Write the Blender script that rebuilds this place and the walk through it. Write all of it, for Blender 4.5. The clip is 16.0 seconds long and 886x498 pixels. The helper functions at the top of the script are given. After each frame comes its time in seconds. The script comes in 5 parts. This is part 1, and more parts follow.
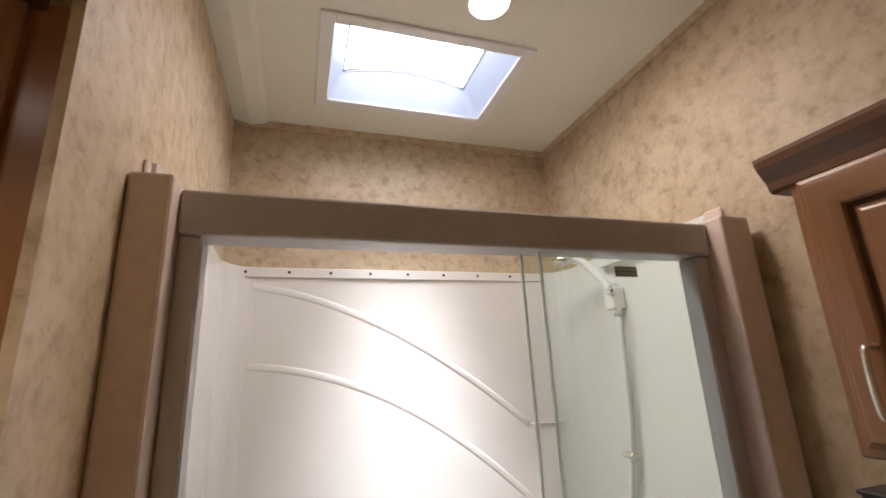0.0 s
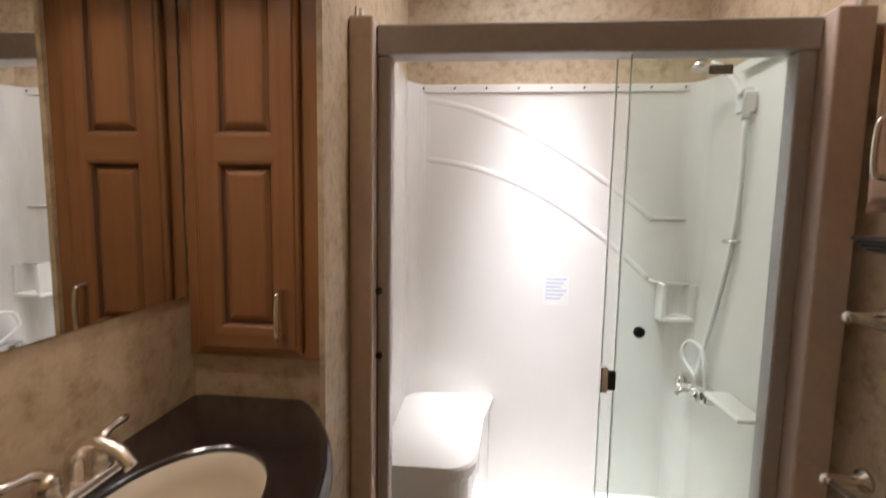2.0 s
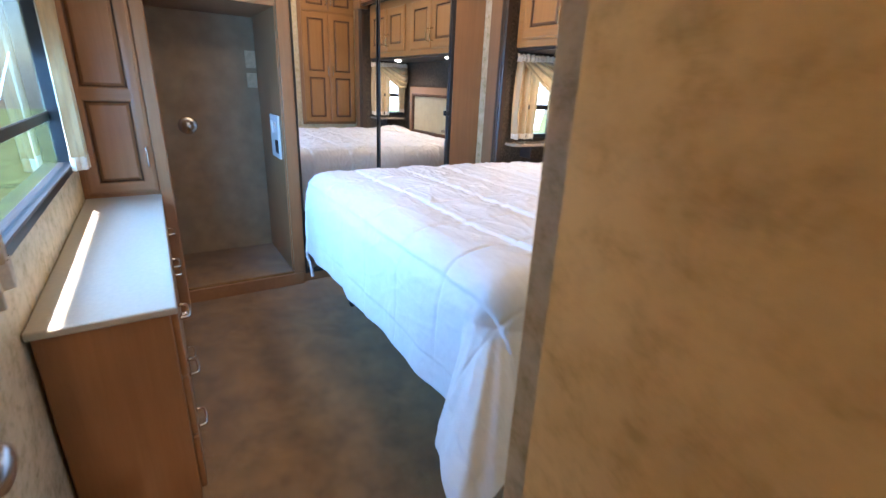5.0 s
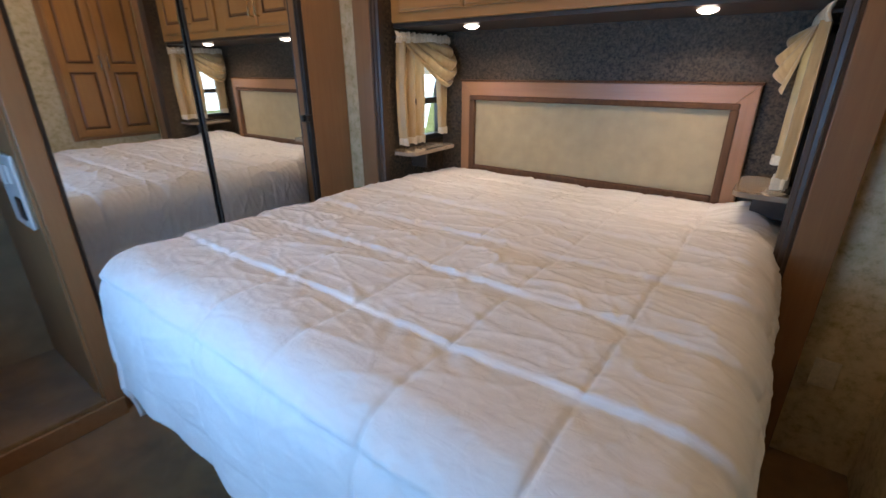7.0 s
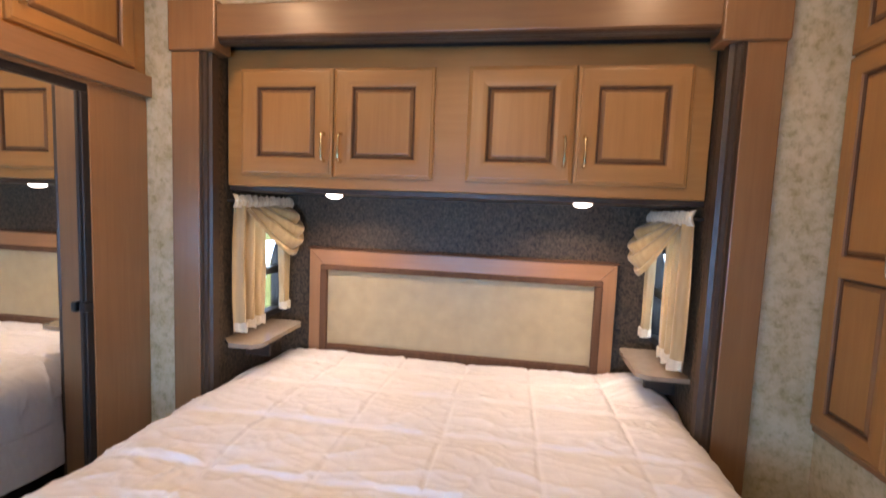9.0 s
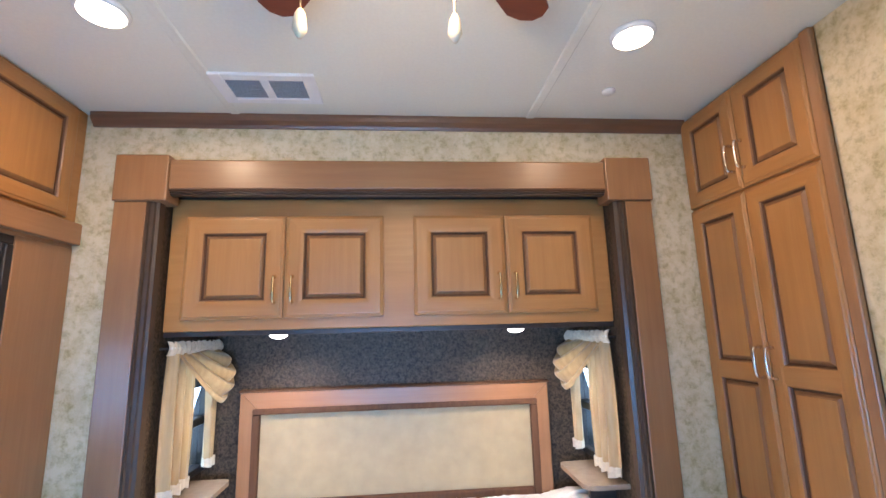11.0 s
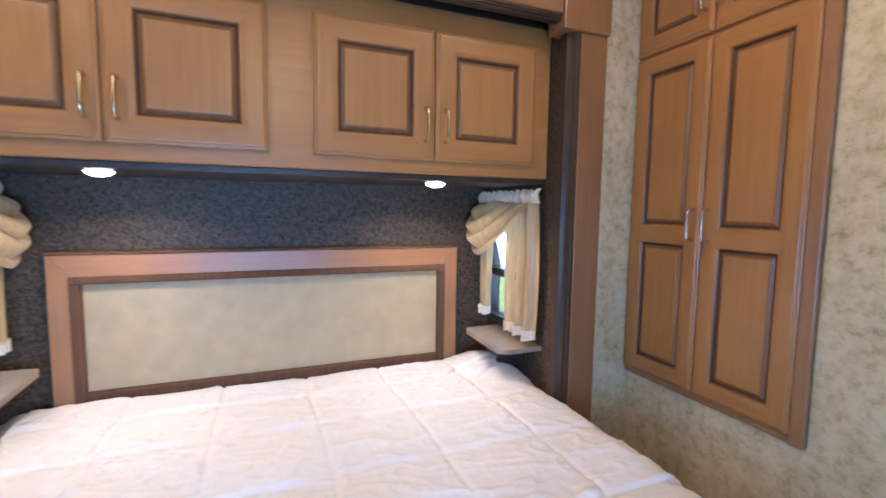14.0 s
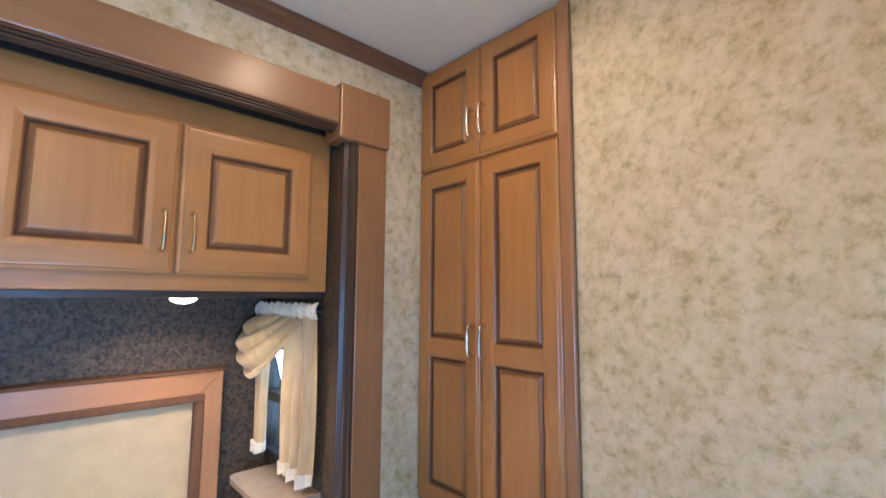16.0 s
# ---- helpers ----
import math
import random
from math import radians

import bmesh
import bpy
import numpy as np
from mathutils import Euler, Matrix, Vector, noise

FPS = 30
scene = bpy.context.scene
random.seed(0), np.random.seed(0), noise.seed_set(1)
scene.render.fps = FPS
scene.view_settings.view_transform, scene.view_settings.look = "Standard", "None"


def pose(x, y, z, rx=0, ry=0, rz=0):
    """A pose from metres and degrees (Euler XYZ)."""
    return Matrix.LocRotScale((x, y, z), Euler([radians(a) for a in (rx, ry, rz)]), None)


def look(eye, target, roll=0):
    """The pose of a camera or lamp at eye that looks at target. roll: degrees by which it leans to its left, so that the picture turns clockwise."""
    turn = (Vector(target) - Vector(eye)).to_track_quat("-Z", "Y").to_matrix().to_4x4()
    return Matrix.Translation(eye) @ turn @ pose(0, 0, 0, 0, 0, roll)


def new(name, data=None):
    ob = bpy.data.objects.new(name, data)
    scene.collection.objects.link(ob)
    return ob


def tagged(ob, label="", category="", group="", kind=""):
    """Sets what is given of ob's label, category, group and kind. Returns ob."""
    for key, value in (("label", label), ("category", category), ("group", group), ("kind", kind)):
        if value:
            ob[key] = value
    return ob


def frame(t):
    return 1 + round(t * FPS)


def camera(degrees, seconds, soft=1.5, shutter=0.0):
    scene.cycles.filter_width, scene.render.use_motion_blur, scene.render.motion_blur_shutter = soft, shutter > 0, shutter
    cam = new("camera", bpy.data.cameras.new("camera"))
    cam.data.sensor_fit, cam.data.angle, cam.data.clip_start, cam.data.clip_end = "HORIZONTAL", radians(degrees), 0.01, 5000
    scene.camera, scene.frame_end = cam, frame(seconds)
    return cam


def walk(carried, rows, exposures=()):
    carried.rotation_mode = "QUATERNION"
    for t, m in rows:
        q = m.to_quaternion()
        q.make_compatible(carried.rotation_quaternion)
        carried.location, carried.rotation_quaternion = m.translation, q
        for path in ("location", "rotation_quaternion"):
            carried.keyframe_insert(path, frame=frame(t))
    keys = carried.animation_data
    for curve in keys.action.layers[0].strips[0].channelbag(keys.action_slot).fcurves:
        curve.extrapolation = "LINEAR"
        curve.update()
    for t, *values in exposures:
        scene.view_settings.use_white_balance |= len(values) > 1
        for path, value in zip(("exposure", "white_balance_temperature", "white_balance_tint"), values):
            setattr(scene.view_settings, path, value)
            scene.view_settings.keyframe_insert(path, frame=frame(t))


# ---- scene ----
cam = camera(89.5, 16.0, soft=1.5, shutter=0.3)
# seconds, eye, target, roll
PATH = [
    (0, (0.695, -0.045, 1.56), (1.293, 1.79, 2.083), -2.7),
    (0.5, (0.717, -0.201, 1.548), (1.258, 1.636, 2.125), -2.6),
    (1, (0.745, -0.32, 1.515), (1.071, 1.568, 2.09), -1.8),
    (1.5, (0.774, -0.423, 1.474), (0.792, 1.555, 1.771), 0.2),
    (2, (0.793, -0.466, 1.4), (0.614, 1.517, 1.205), 1.0),
    (2.5, (0.85, -0.463, 1.349), (0.365, 1.436, 0.953), 1.2),
    (3, (0.911, -0.51, 1.322), (-0.002, 1.205, 0.846), 3.8),
    (3.5, (0.889, -0.584, 1.307), (-0.485, 0.746, 0.72), 5.5),
    (4, (0.74, -0.616, 1.309), (-0.833, 0.436, 0.661), 3.7),
    (4.2, (0.686, -0.63, 1.319), (-0.906, 0.385, 0.66), 3.1),
    (6.3, (-0.301, -0.351, 1.415), (-1.713, 0.857, 0.674), -0.5),
    (6.5, (-0.361, -0.327, 1.423), (-1.682, 0.974, 0.673), -1.0),
    (7, (-0.566, -0.242, 1.426), (-1.673, 1.249, 0.684), -0.2),
    (7.5, (-0.751, -0.204, 1.438), (-1.579, 1.46, 0.702), 1.0),
    (8, (-0.9, -0.155, 1.457), (-1.409, 1.641, 0.74), 0.4),
    (8.5, (-1.019, -0.093, 1.508), (-1.376, 1.807, 0.994), 1.8),
    (9, (-1.153, -0.015, 1.584), (-1.462, 1.953, 1.414), 2.3),
    (9.5, (-1.285, -0.048, 1.654), (-1.445, 1.928, 1.922), 2.0),
    (9.7, (-1.36, -0.06, 1.684), (-1.397, 1.898, 2.087), 1.1),
    (11.8, (-1.407, -0.216, 1.593), (-1.204, 1.762, 1.808), -1.6),
    (12, (-1.42, -0.202, 1.583), (-1.208, 1.783, 1.698), -1.5),
    (12.5, (-1.431, -0.149, 1.55), (-1.227, 1.84, 1.559), -1.1),
    (13, (-1.452, 0.004, 1.55), (-1.147, 1.979, 1.477), -0.5),
    (13.5, (-1.493, 0.177, 1.56), (-0.984, 2.105, 1.415), 0.0),
    (14, (-1.497, 0.256, 1.54), (-0.751, 2.102, 1.359), 0.8),
    (14.5, (-1.382, 0.342, 1.551), (-0.222, 1.961, 1.37), 2.4),
    (15, (-1.275, 0.331, 1.584), (0.04, 1.831, 1.43), 2.9),
    (15.5, (-1.247, 0.331, 1.623), (0.114, 1.796, 1.607), 1.5),
    (16, (-1.251, 0.314, 1.644), (0.112, 1.762, 1.854), 0.3),
]
EXPOSURES = [(0, 0.70, 6000, 16), (1, 0.64, 5950, 16), (1.5, 0.71, 5950, 16), (2, 0.77, 5950, 16), (2.5, 0.60, 6000, 16), (3, 0.93, 5950, 16), (3.5, 1.66, 6200, 16), (4, 2.98, 5950, 18), (4.2, 3.15, 5900, 18),
             (6.3, 1.82, 7050, 20), (7, 1.74, 7250, 20), (8, 1.72, 7750, 22), (8.5, 1.95, 7800, 26), (9, 2.36, 7450, 28), (9.5, 2.84, 7300, 22),
             (12, 2.76, 5750, 20), (12.5, 2.76, 5750, 20), (13, 2.52, 5800, 20), (13.5, 2.46, 5800, 20), (14, 2.52, 5850, 20), (15, 2.66, 6050, 20), (16, 2.76, 6150, 20)]
walk(cam, [(t, look(eye, target, roll)) for t, eye, target, roll in PATH], EXPOSURES)

H, HB = 2.555, 2.46   # ceilings of bedroom and bathroom

# ================= world and light =================
world = bpy.data.worlds.new("sky")
scene.world = world
world.use_nodes = True
wn = world.node_tree.nodes
sky = wn.new("ShaderNodeTexSky")
sky.sky_type, sky.sun_disc = "NISHITA", False
sky.sun_elevation, sky.sun_rotation = radians(79.5), radians(180)
wn["Background"].inputs[1].default_value = 0.08
world.node_tree.links.new(sky.outputs[0], wn["Background"].inputs[0])
sun = new("sun", bpy.data.lights.new("sun", "SUN"))
sun.data.energy, sun.data.angle, sun.data.color = 4.0, radians(0.5), (1.0, 0.93, 0.82)
sun.matrix_world = look((-1.5, -1.695, 5.93), (-1.0, -0.92, 0.93))


def area_lamp(name, m, sx, sy, watts, color, shape="RECTANGLE", spread=180):
    d = bpy.data.lights.new(name, "AREA")
    d.shape, d.size, d.size_y, d.energy, d.color = shape, sx, sy, watts, color
    d.spread = radians(spread)
    ob = new(name, d)
    ob.matrix_world = m
    return ob


WARM, DAY = (1.0, 0.74, 0.45), (0.18, 0.51, 1.0)
area_lamp("window_daylight", look((-1.68, -0.98, 1.20), (-1.90, 1.0, 0.75)), 1.3, 0.44, 6.2, DAY, spread=150)
area_lamp("skylight_sunbeam", look((1.02, 1.14, HB + 0.125), (1.06, 1.33, 1.2)), 0.30, 0.20, 3.15, (1.0, 0.98, 0.95), spread=38)
area_lamp("slide_window_daylight", look((-2.38, 1.96, 1.30), (-1, 1.96, 0.9)), 0.28, 0.46, 0.5, (0.56, 0.78, 1.0))
area_lamp("slide_window_daylight", look((-0.456, 1.96, 1.30), (-2, 1.96, 0.9)), 0.28, 0.46, 0.5, (0.56, 0.78, 1.0))
area_lamp("bath_ceiling_bulb", pose(1.12, 0.79, 2.425), 0.11, 0.11, 3.3, (1.0, 0.85, 0.70), "DISK")
# unseen lamp, added to brighten the hall, jamb and vanity front
area_lamp("hall_fill_bulb", pose(1.35, -0.63, 2.425), 0.11, 0.11, 3.2, (1.0, 0.80, 0.58), "DISK")
area_lamp("valance_bulb", pose(0.285, 0.245, 1.955), 0.09, 0.09, 0.45, (1.0, 0.84, 0.66), "DISK", 115)
area_lamp("valance_bulb", pose(0.285, -0.02, 1.955), 0.09, 0.09, 0.45, (1.0, 0.84, 0.66), "DISK", 115)
area_lamp("bedroom_bulb", pose(-2.23, 1.02, 2.52), 0.12, 0.12, 1.05, WARM, "DISK")
area_lamp("bedroom_bulb", pose(-0.65, 1.055, 2.52), 0.12, 0.12, 0.60, WARM, "DISK")
area_lamp("puck_bulb", pose(-1.935, 1.85, 1.602), 0.06, 0.06, 0.58, (1, 0.84, 0.66), "DISK", 150)
area_lamp("puck_bulb", pose(-0.888, 1.85, 1.602), 0.06, 0.06, 0.58, (1, 0.84, 0.66), "DISK", 150)
fan_bulb = new("fan_bulb", bpy.data.lights.new("fan_bulb", "POINT"))
fan_bulb.data.energy, fan_bulb.data.color, fan_bulb.data.shadow_soft_size = 1.6, WARM, 0.06
fan_bulb.location = (-1.38, 0.35, 2.22)


# ================= materials =================
def material(name, build):
    m = bpy.data.materials.new(name)
    m.use_nodes = True
    nt = m.node_tree
    b = nt.nodes["Principled BSDF"]

    def n(kind, **kw):
        node = nt.nodes.new(kind)
        for k, v in kw.items():
            if k in node.inputs:
                node.inputs[k].default_value = v
            else:
                node.inputs[int(k[1:])].default_value = v
        return node

    build(nt, b, n, lambda a, c: nt.links.new(a, c))
    return m


def ramp(nt, stops):
    r = nt.nodes.new("ShaderNodeValToRGB")
    e = r.color_ramp.elements
    while len(e) < len(stops):
        e.new(0.5)
    for el, (p, c) in zip(e, stops):
        el.position, el.color = p, (*c, 1)
    return r


def mapped(nt, n, link, scale=(1, 1, 1), random_shift=False):
    tc = nt.nodes.new("ShaderNodeTexCoord")
    mp = nt.nodes.new("ShaderNodeMapping")
    mp.inputs["Scale"].default_value = scale
    link(tc.outputs["Object"], mp.inputs["Vector"])
    if random_shift:
        oi = nt.nodes.new("ShaderNodeObjectInfo")
        mul = nt.nodes.new("ShaderNodeMath")
        mul.operation = "MULTIPLY"
        mul.inputs[1].default_value = 17.0
        link(oi.outputs["Random"], mul.inputs[0])
        link(mul.outputs[0], mp.inputs["Location"])
    return mp.outputs[0]


def bump(nt, n, link, b, height, strength, dist=0.002):
    bp = nt.nodes.new("ShaderNodeBump")
    bp.inputs["Strength"].default_value = strength
    bp.inputs["Distance"].default_value = dist
    link(height, bp.inputs["Height"])
    link(bp.outputs[0], b.inputs["Normal"])


def plain(name, color, rough=0.5, metal=0.0, var=0.06, scale=30.0, bstr=0.05, coat=0.0):
    def build(nt, b, n, link):
        v = mapped(nt, n, link)
        no = n("ShaderNodeTexNoise", Scale=scale, Detail=5.0)
        link(v, no.inputs["Vector"])
        lo = tuple(c * (1 - var) for c in color)
        hi = tuple(min(1, c * (1 + var)) for c in color)
        r = ramp(nt, [(0.3, lo), (0.7, hi)])
        link(no.outputs[0], r.inputs[0])
        link(r.outputs[0], b.inputs["Base Color"])
        b.inputs["Roughness"].default_value, b.inputs["Metallic"].default_value = rough, metal
        b.inputs["Coat Weight"].default_value = coat
        if bstr:
            bump(nt, n, link, b, no.outputs[0], bstr)
    return material(name, build)


def wood(name, light, dark, rough=0.38, grain=(28, 28, 1.6), coat=0.16):
    def build(nt, b, n, link):
        v = mapped(nt, n, link, grain, True)
        a = n("ShaderNodeTexNoise", Scale=1.6, Detail=7.0, Roughness=0.62, Distortion=0.5)
        link(v, a.inputs["Vector"])
        f = n("ShaderNodeTexNoise", Scale=9.0, Detail=4.0, Roughness=0.7)
        link(v, f.inputs["Vector"])
        big = n("ShaderNodeTexNoise", Scale=3.0, Detail=2.0)
        link(mapped(nt, n, link), big.inputs["Vector"])
        mid = tuple((x + y) / 2 for x, y in zip(light, dark))
        r = ramp(nt, [(0.3, dark), (0.5, mid), (0.68, light)])
        link(a.outputs[0], r.inputs[0])
        mx = nt.nodes.new("ShaderNodeMix")
        mx.data_type, mx.blend_type = "RGBA", "MULTIPLY"
        r2 = ramp(nt, [(0.35, (0.82, 0.78, 0.74)), (0.62, (1, 1, 1))])
        link(f.outputs[0], r2.inputs[0])
        mx.inputs[0].default_value = 0.13
        link(r.outputs[0], mx.inputs[6])
        link(r2.outputs[0], mx.inputs[7])
        mx2 = nt.nodes.new("ShaderNodeMix")
        mx2.data_type, mx2.blend_type = "RGBA", "MULTIPLY"
        r3 = ramp(nt, [(0.3, (0.84, 0.82, 0.80)), (0.7, (1.08, 1.08, 1.06))])
        link(big.outputs[0], r3.inputs[0])
        mx2.inputs[0].default_value = 0.7
        link(mx.outputs[2], mx2.inputs[6])
        link(r3.outputs[0], mx2.inputs[7])
        link(mx2.outputs[2], b.inputs["Base Color"])
        b.inputs["Roughness"].default_value = rough
        b.inputs["Coat Weight"].default_value = coat
        b.inputs["Coat Roughness"].default_value = 0.25
        bump(nt, n, link, b, f.outputs[0], 0.03, 0.001)
    return material(name, build)


def wallpaper(name, a, bcol, c, s1=9.0, s2=38.0, rough=0.55, relief=0.12, s3=260.0, gloss=0.5):
    def build(nt, b, n, link):
        v = mapped(nt, n, link)
        n1 = n("ShaderNodeTexNoise", Scale=s1, Detail=7.0, Roughness=0.7, Distortion=0.15)
        n2 = n("ShaderNodeTexNoise", Scale=s2, Detail=6.0, Roughness=0.68, Distortion=0.1)
        n3 = n("ShaderNodeTexNoise", Scale=s3, Detail=2.0)
        for q in (n1, n2, n3):
            link(v, q.inputs["Vector"])
        r1 = ramp(nt, [(0.38, c), (0.49, bcol), (0.57, a)])
        link(n1.outputs[0], r1.inputs[0])
        r2 = ramp(nt, [(0.34, tuple(x * 0.8 for x in c)), (0.46, bcol), (0.56, a)])
        link(n2.outputs[0], r2.inputs[0])
        mx = nt.nodes.new("ShaderNodeMix")
        mx.data_type = "RGBA"
        mx.inputs[0].default_value = 0.58
        link(r1.outputs[0], mx.inputs[6])
        link(r2.outputs[0], mx.inputs[7])
        link(mx.outputs[2], b.inputs["Base Color"])
        b.inputs["Roughness"].default_value = rough
        b.inputs["Specular IOR Level"].default_value = gloss
        bump(nt, n, link, b, n3.outputs[0], relief, 0.001 if relief < 0.5 else 0.004)
    return material(name, build)


PAPER = wallpaper("wallpaper", (0.67, 0.56, 0.375), (0.57, 0.46, 0.27), (0.385, 0.30, 0.135), 11.0, 32.0)
# wallpaper copy, yellowed so its colour holds the warm light on the wall end
PAPER_STUB_LIT = wallpaper("wall_end_paper_lit", (0.66, 0.52, 0.29), (0.57, 0.44, 0.235), (0.45, 0.34, 0.165), 9.0, 24.0)
PAPER_BATH = wallpaper("bath_wallpaper", (0.60, 0.48, 0.33), (0.505, 0.39, 0.25), (0.385, 0.28, 0.16), 10.0, 27.0)
CHARCOAL = wallpaper("charcoal_vinyl", (0.115, 0.083, 0.055), (0.050, 0.036, 0.023), (0.016, 0.012, 0.0085), 48.0, 95.0, 0.5, 0.6, 70.0, 0.3)
HONEY = wood("honey_maple", (0.435, 0.204, 0.064), (0.380, 0.169, 0.050))
CHERRY = wood("cherry_trim", (0.36, 0.180, 0.082), (0.31, 0.150, 0.065))
CHERRY_H = wood("cherry_trim_level", (0.36, 0.180, 0.082), (0.31, 0.150, 0.065), grain=(1.6, 28, 28))
BATHWOOD = wood("bath_cabinet_wood", (0.285, 0.128, 0.048), (0.235, 0.100, 0.035), 0.30, coat=0.35)
BATHWOOD_H = wood("bath_cabinet_wood_level", (0.285, 0.135, 0.050), (0.235, 0.106, 0.037), grain=(1.6, 28, 28))
SURROUND = wood("surround_wood", (0.290, 0.142, 0.060), (0.245, 0.116, 0.047))
SURROUND_H = wood("surround_wood_level", (0.290, 0.142, 0.060), (0.245, 0.116, 0.047), grain=(1.6, 28, 28))
CROWN = wood("crown_wood", (0.20, 0.098, 0.050), (0.145, 0.068, 0.034), grain=(1.6, 28, 28))
HONEY_H = wood("honey_maple_level", (0.435, 0.204, 0.064), (0.380, 0.169, 0.050), grain=(1.6, 28, 28))
STAIN = wood("glazed_edge", (0.27, 0.122, 0.044), (0.20, 0.088, 0.031), 0.45)
BLADE = wood("fan_blade_wood", (0.17, 0.040, 0.020), (0.12, 0.026, 0.013), grain=(1.6, 28, 28))
GLAZE = wood("dark_glaze", (0.13, 0.056, 0.023), (0.085, 0.034, 0.013), 0.78, coat=0.0)
ESPRESSO = plain("espresso_trim", (0.05, 0.032, 0.024), 0.35, var=0.2)
BEAD = plain("pale_bead", (0.60, 0.50, 0.33), 0.5, var=0.12, scale=40)
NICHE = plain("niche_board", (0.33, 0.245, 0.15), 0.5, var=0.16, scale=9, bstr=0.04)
FLUTE = plain("fluted_moulding", (0.052, 0.031, 0.019), 0.36, var=0.15)
CEIL = plain("ceiling_vinyl", (0.75, 0.738, 0.63), 0.6, var=0.025, scale=90, bstr=0.1)
WHITE = plain("white_plastic", (0.78, 0.77, 0.74), 0.4, var=0.02)
ACRYLIC = plain("shower_acrylic", (0.80, 0.78, 0.73), 0.16, var=0.012, scale=6, bstr=0.0, coat=0.4)
TAUPE = plain("taupe_frame", (0.46, 0.42, 0.40), 0.36, 0.05, var=0.05, scale=60)
TAUPE_POST = plain("taupe_post", (0.66, 0.53, 0.45), 0.42, 0.0, var=0.05, scale=50)
NICKEL = plain("brushed_nickel", (0.78, 0.72, 0.65), 0.24, 1.0, var=0.05, scale=120)
CHROME = plain("chrome", (0.82, 0.80, 0.77), 0.10, 1.0, var=0.02, bstr=0)
BRASS = plain("pale_brass", (0.72, 0.60, 0.38), 0.25, 1.0, var=0.05)
BLACK = plain("black_plastic", (0.012, 0.012, 0.013), 0.35, var=0.2)
DARKMETAL = plain("dark_metal", (0.035, 0.03, 0.028), 0.38, 0.3, var=0.1)
BISQUE = plain("bisque_china", (0.64, 0.565, 0.45), 0.32, var=0.015, scale=8, bstr=0, coat=0.15)
LAMINATE = plain("dark_counter", (0.019, 0.0135, 0.0125), 0.22, var=0.2, scale=260, bstr=0.0, coat=0.3)
LEATHER = plain("headboard_vinyl", (0.40, 0.315, 0.178), 0.48, var=0.07, scale=16, bstr=0.12)
SHELF_TOP = plain("shelf_laminate", (0.29, 0.225, 0.165), 0.13, var=0.08, scale=40, coat=0.4)
DRESSER_TOP = plain("dresser_laminate", (0.42, 0.39, 0.33), 0.3, var=0.05, scale=70, coat=0.2)
VENT_DARK = plain("vent_mesh", (0.30, 0.30, 0.30), 0.6, var=0.2, scale=300)
OUTSIDE_GREEN = plain("far_foliage", (0.10, 0.16, 0.05), 0.8, var=0.6, scale=2.5)


def _carpet(nt, b, n, link):
    v = mapped(nt, n, link)
    n1 = n("ShaderNodeTexNoise", Scale=420.0, Detail=3.0, Roughness=0.8)
    n2 = n("ShaderNodeTexNoise", Scale=7.0, Detail=5.0, Roughness=0.65)
    for q in (n1, n2):
        link(v, q.inputs["Vector"])
    r = ramp(nt, [(0.3, (0.12, 0.060, 0.020)), (0.52, (0.25, 0.140, 0.050)), (0.72, (0.36, 0.22, 0.090))])
    link(n1.outputs[0], r.inputs[0])
    r2 = ramp(nt, [(0.36, (0.70, 0.66, 0.60)), (0.64, (1.22, 1.18, 1.08))])
    link(n2.outputs[0], r2.inputs[0])
    mx = nt.nodes.new("ShaderNodeMix")
    mx.data_type, mx.blend_type = "RGBA", "MULTIPLY"
    mx.inputs[0].default_value = 1.0
    link(r.outputs[0], mx.inputs[6])
    link(r2.outputs[0], mx.inputs[7])
    link(mx.outputs[2], b.inputs["Base Color"])
    b.inputs["Roughness"].default_value = 0.95
    b.inputs["Sheen Weight"].default_value = 0.3
    bump(nt, n, link, b, n1.outputs[0], 0.7, 0.004)


CARPET = material("carpet", _carpet)


def _quilt(nt, b, n, link):
    v = mapped(nt, n, link)
    n1 = n("ShaderNodeTexNoise", Scale=1.0, Detail=5.0, Roughness=0.55, Distortion=0.9)
    link(mapped(nt, n, link, (11, 34, 18)), n1.inputs["Vector"])
    n3 = n("ShaderNodeTexNoise", Scale=1.0, Detail=4.0, Roughness=0.5, Distortion=1.4)
    link(mapped(nt, n, link, (26, 13, 15)), n3.inputs["Vector"])
    n2 = n("ShaderNodeTexNoise", Scale=700.0, Detail=2.0)
    link(v, n2.inputs["Vector"])
    r = ramp(nt, [(0.3, (0.745, 0.725, 0.72)), (0.7, (0.80, 0.785, 0.78))])
    link(n1.outputs[0], r.inputs[0])
    link(r.outputs[0], b.inputs["Base Color"])
    b.inputs["Roughness"].default_value = 0.6
    b.inputs["Sheen Weight"].default_value = 0.3
    ad = nt.nodes.new("ShaderNodeMath")
    ad.operation = "MULTIPLY_ADD"
    ad.inputs[1].default_value = 0.03
    link(n2.outputs[0], ad.inputs[0])
    ad2 = nt.nodes.new("ShaderNodeMath")
    ad2.operation = "ADD"
    link(n1.outputs[0], ad2.inputs[0])
    link(n3.outputs[0], ad2.inputs[1])
    link(ad2.outputs[0], ad.inputs[2])
    bump(nt, n, link, b, ad.outputs[0], 0.26, 0.007)


QUILT = material("white_comforter", _quilt)


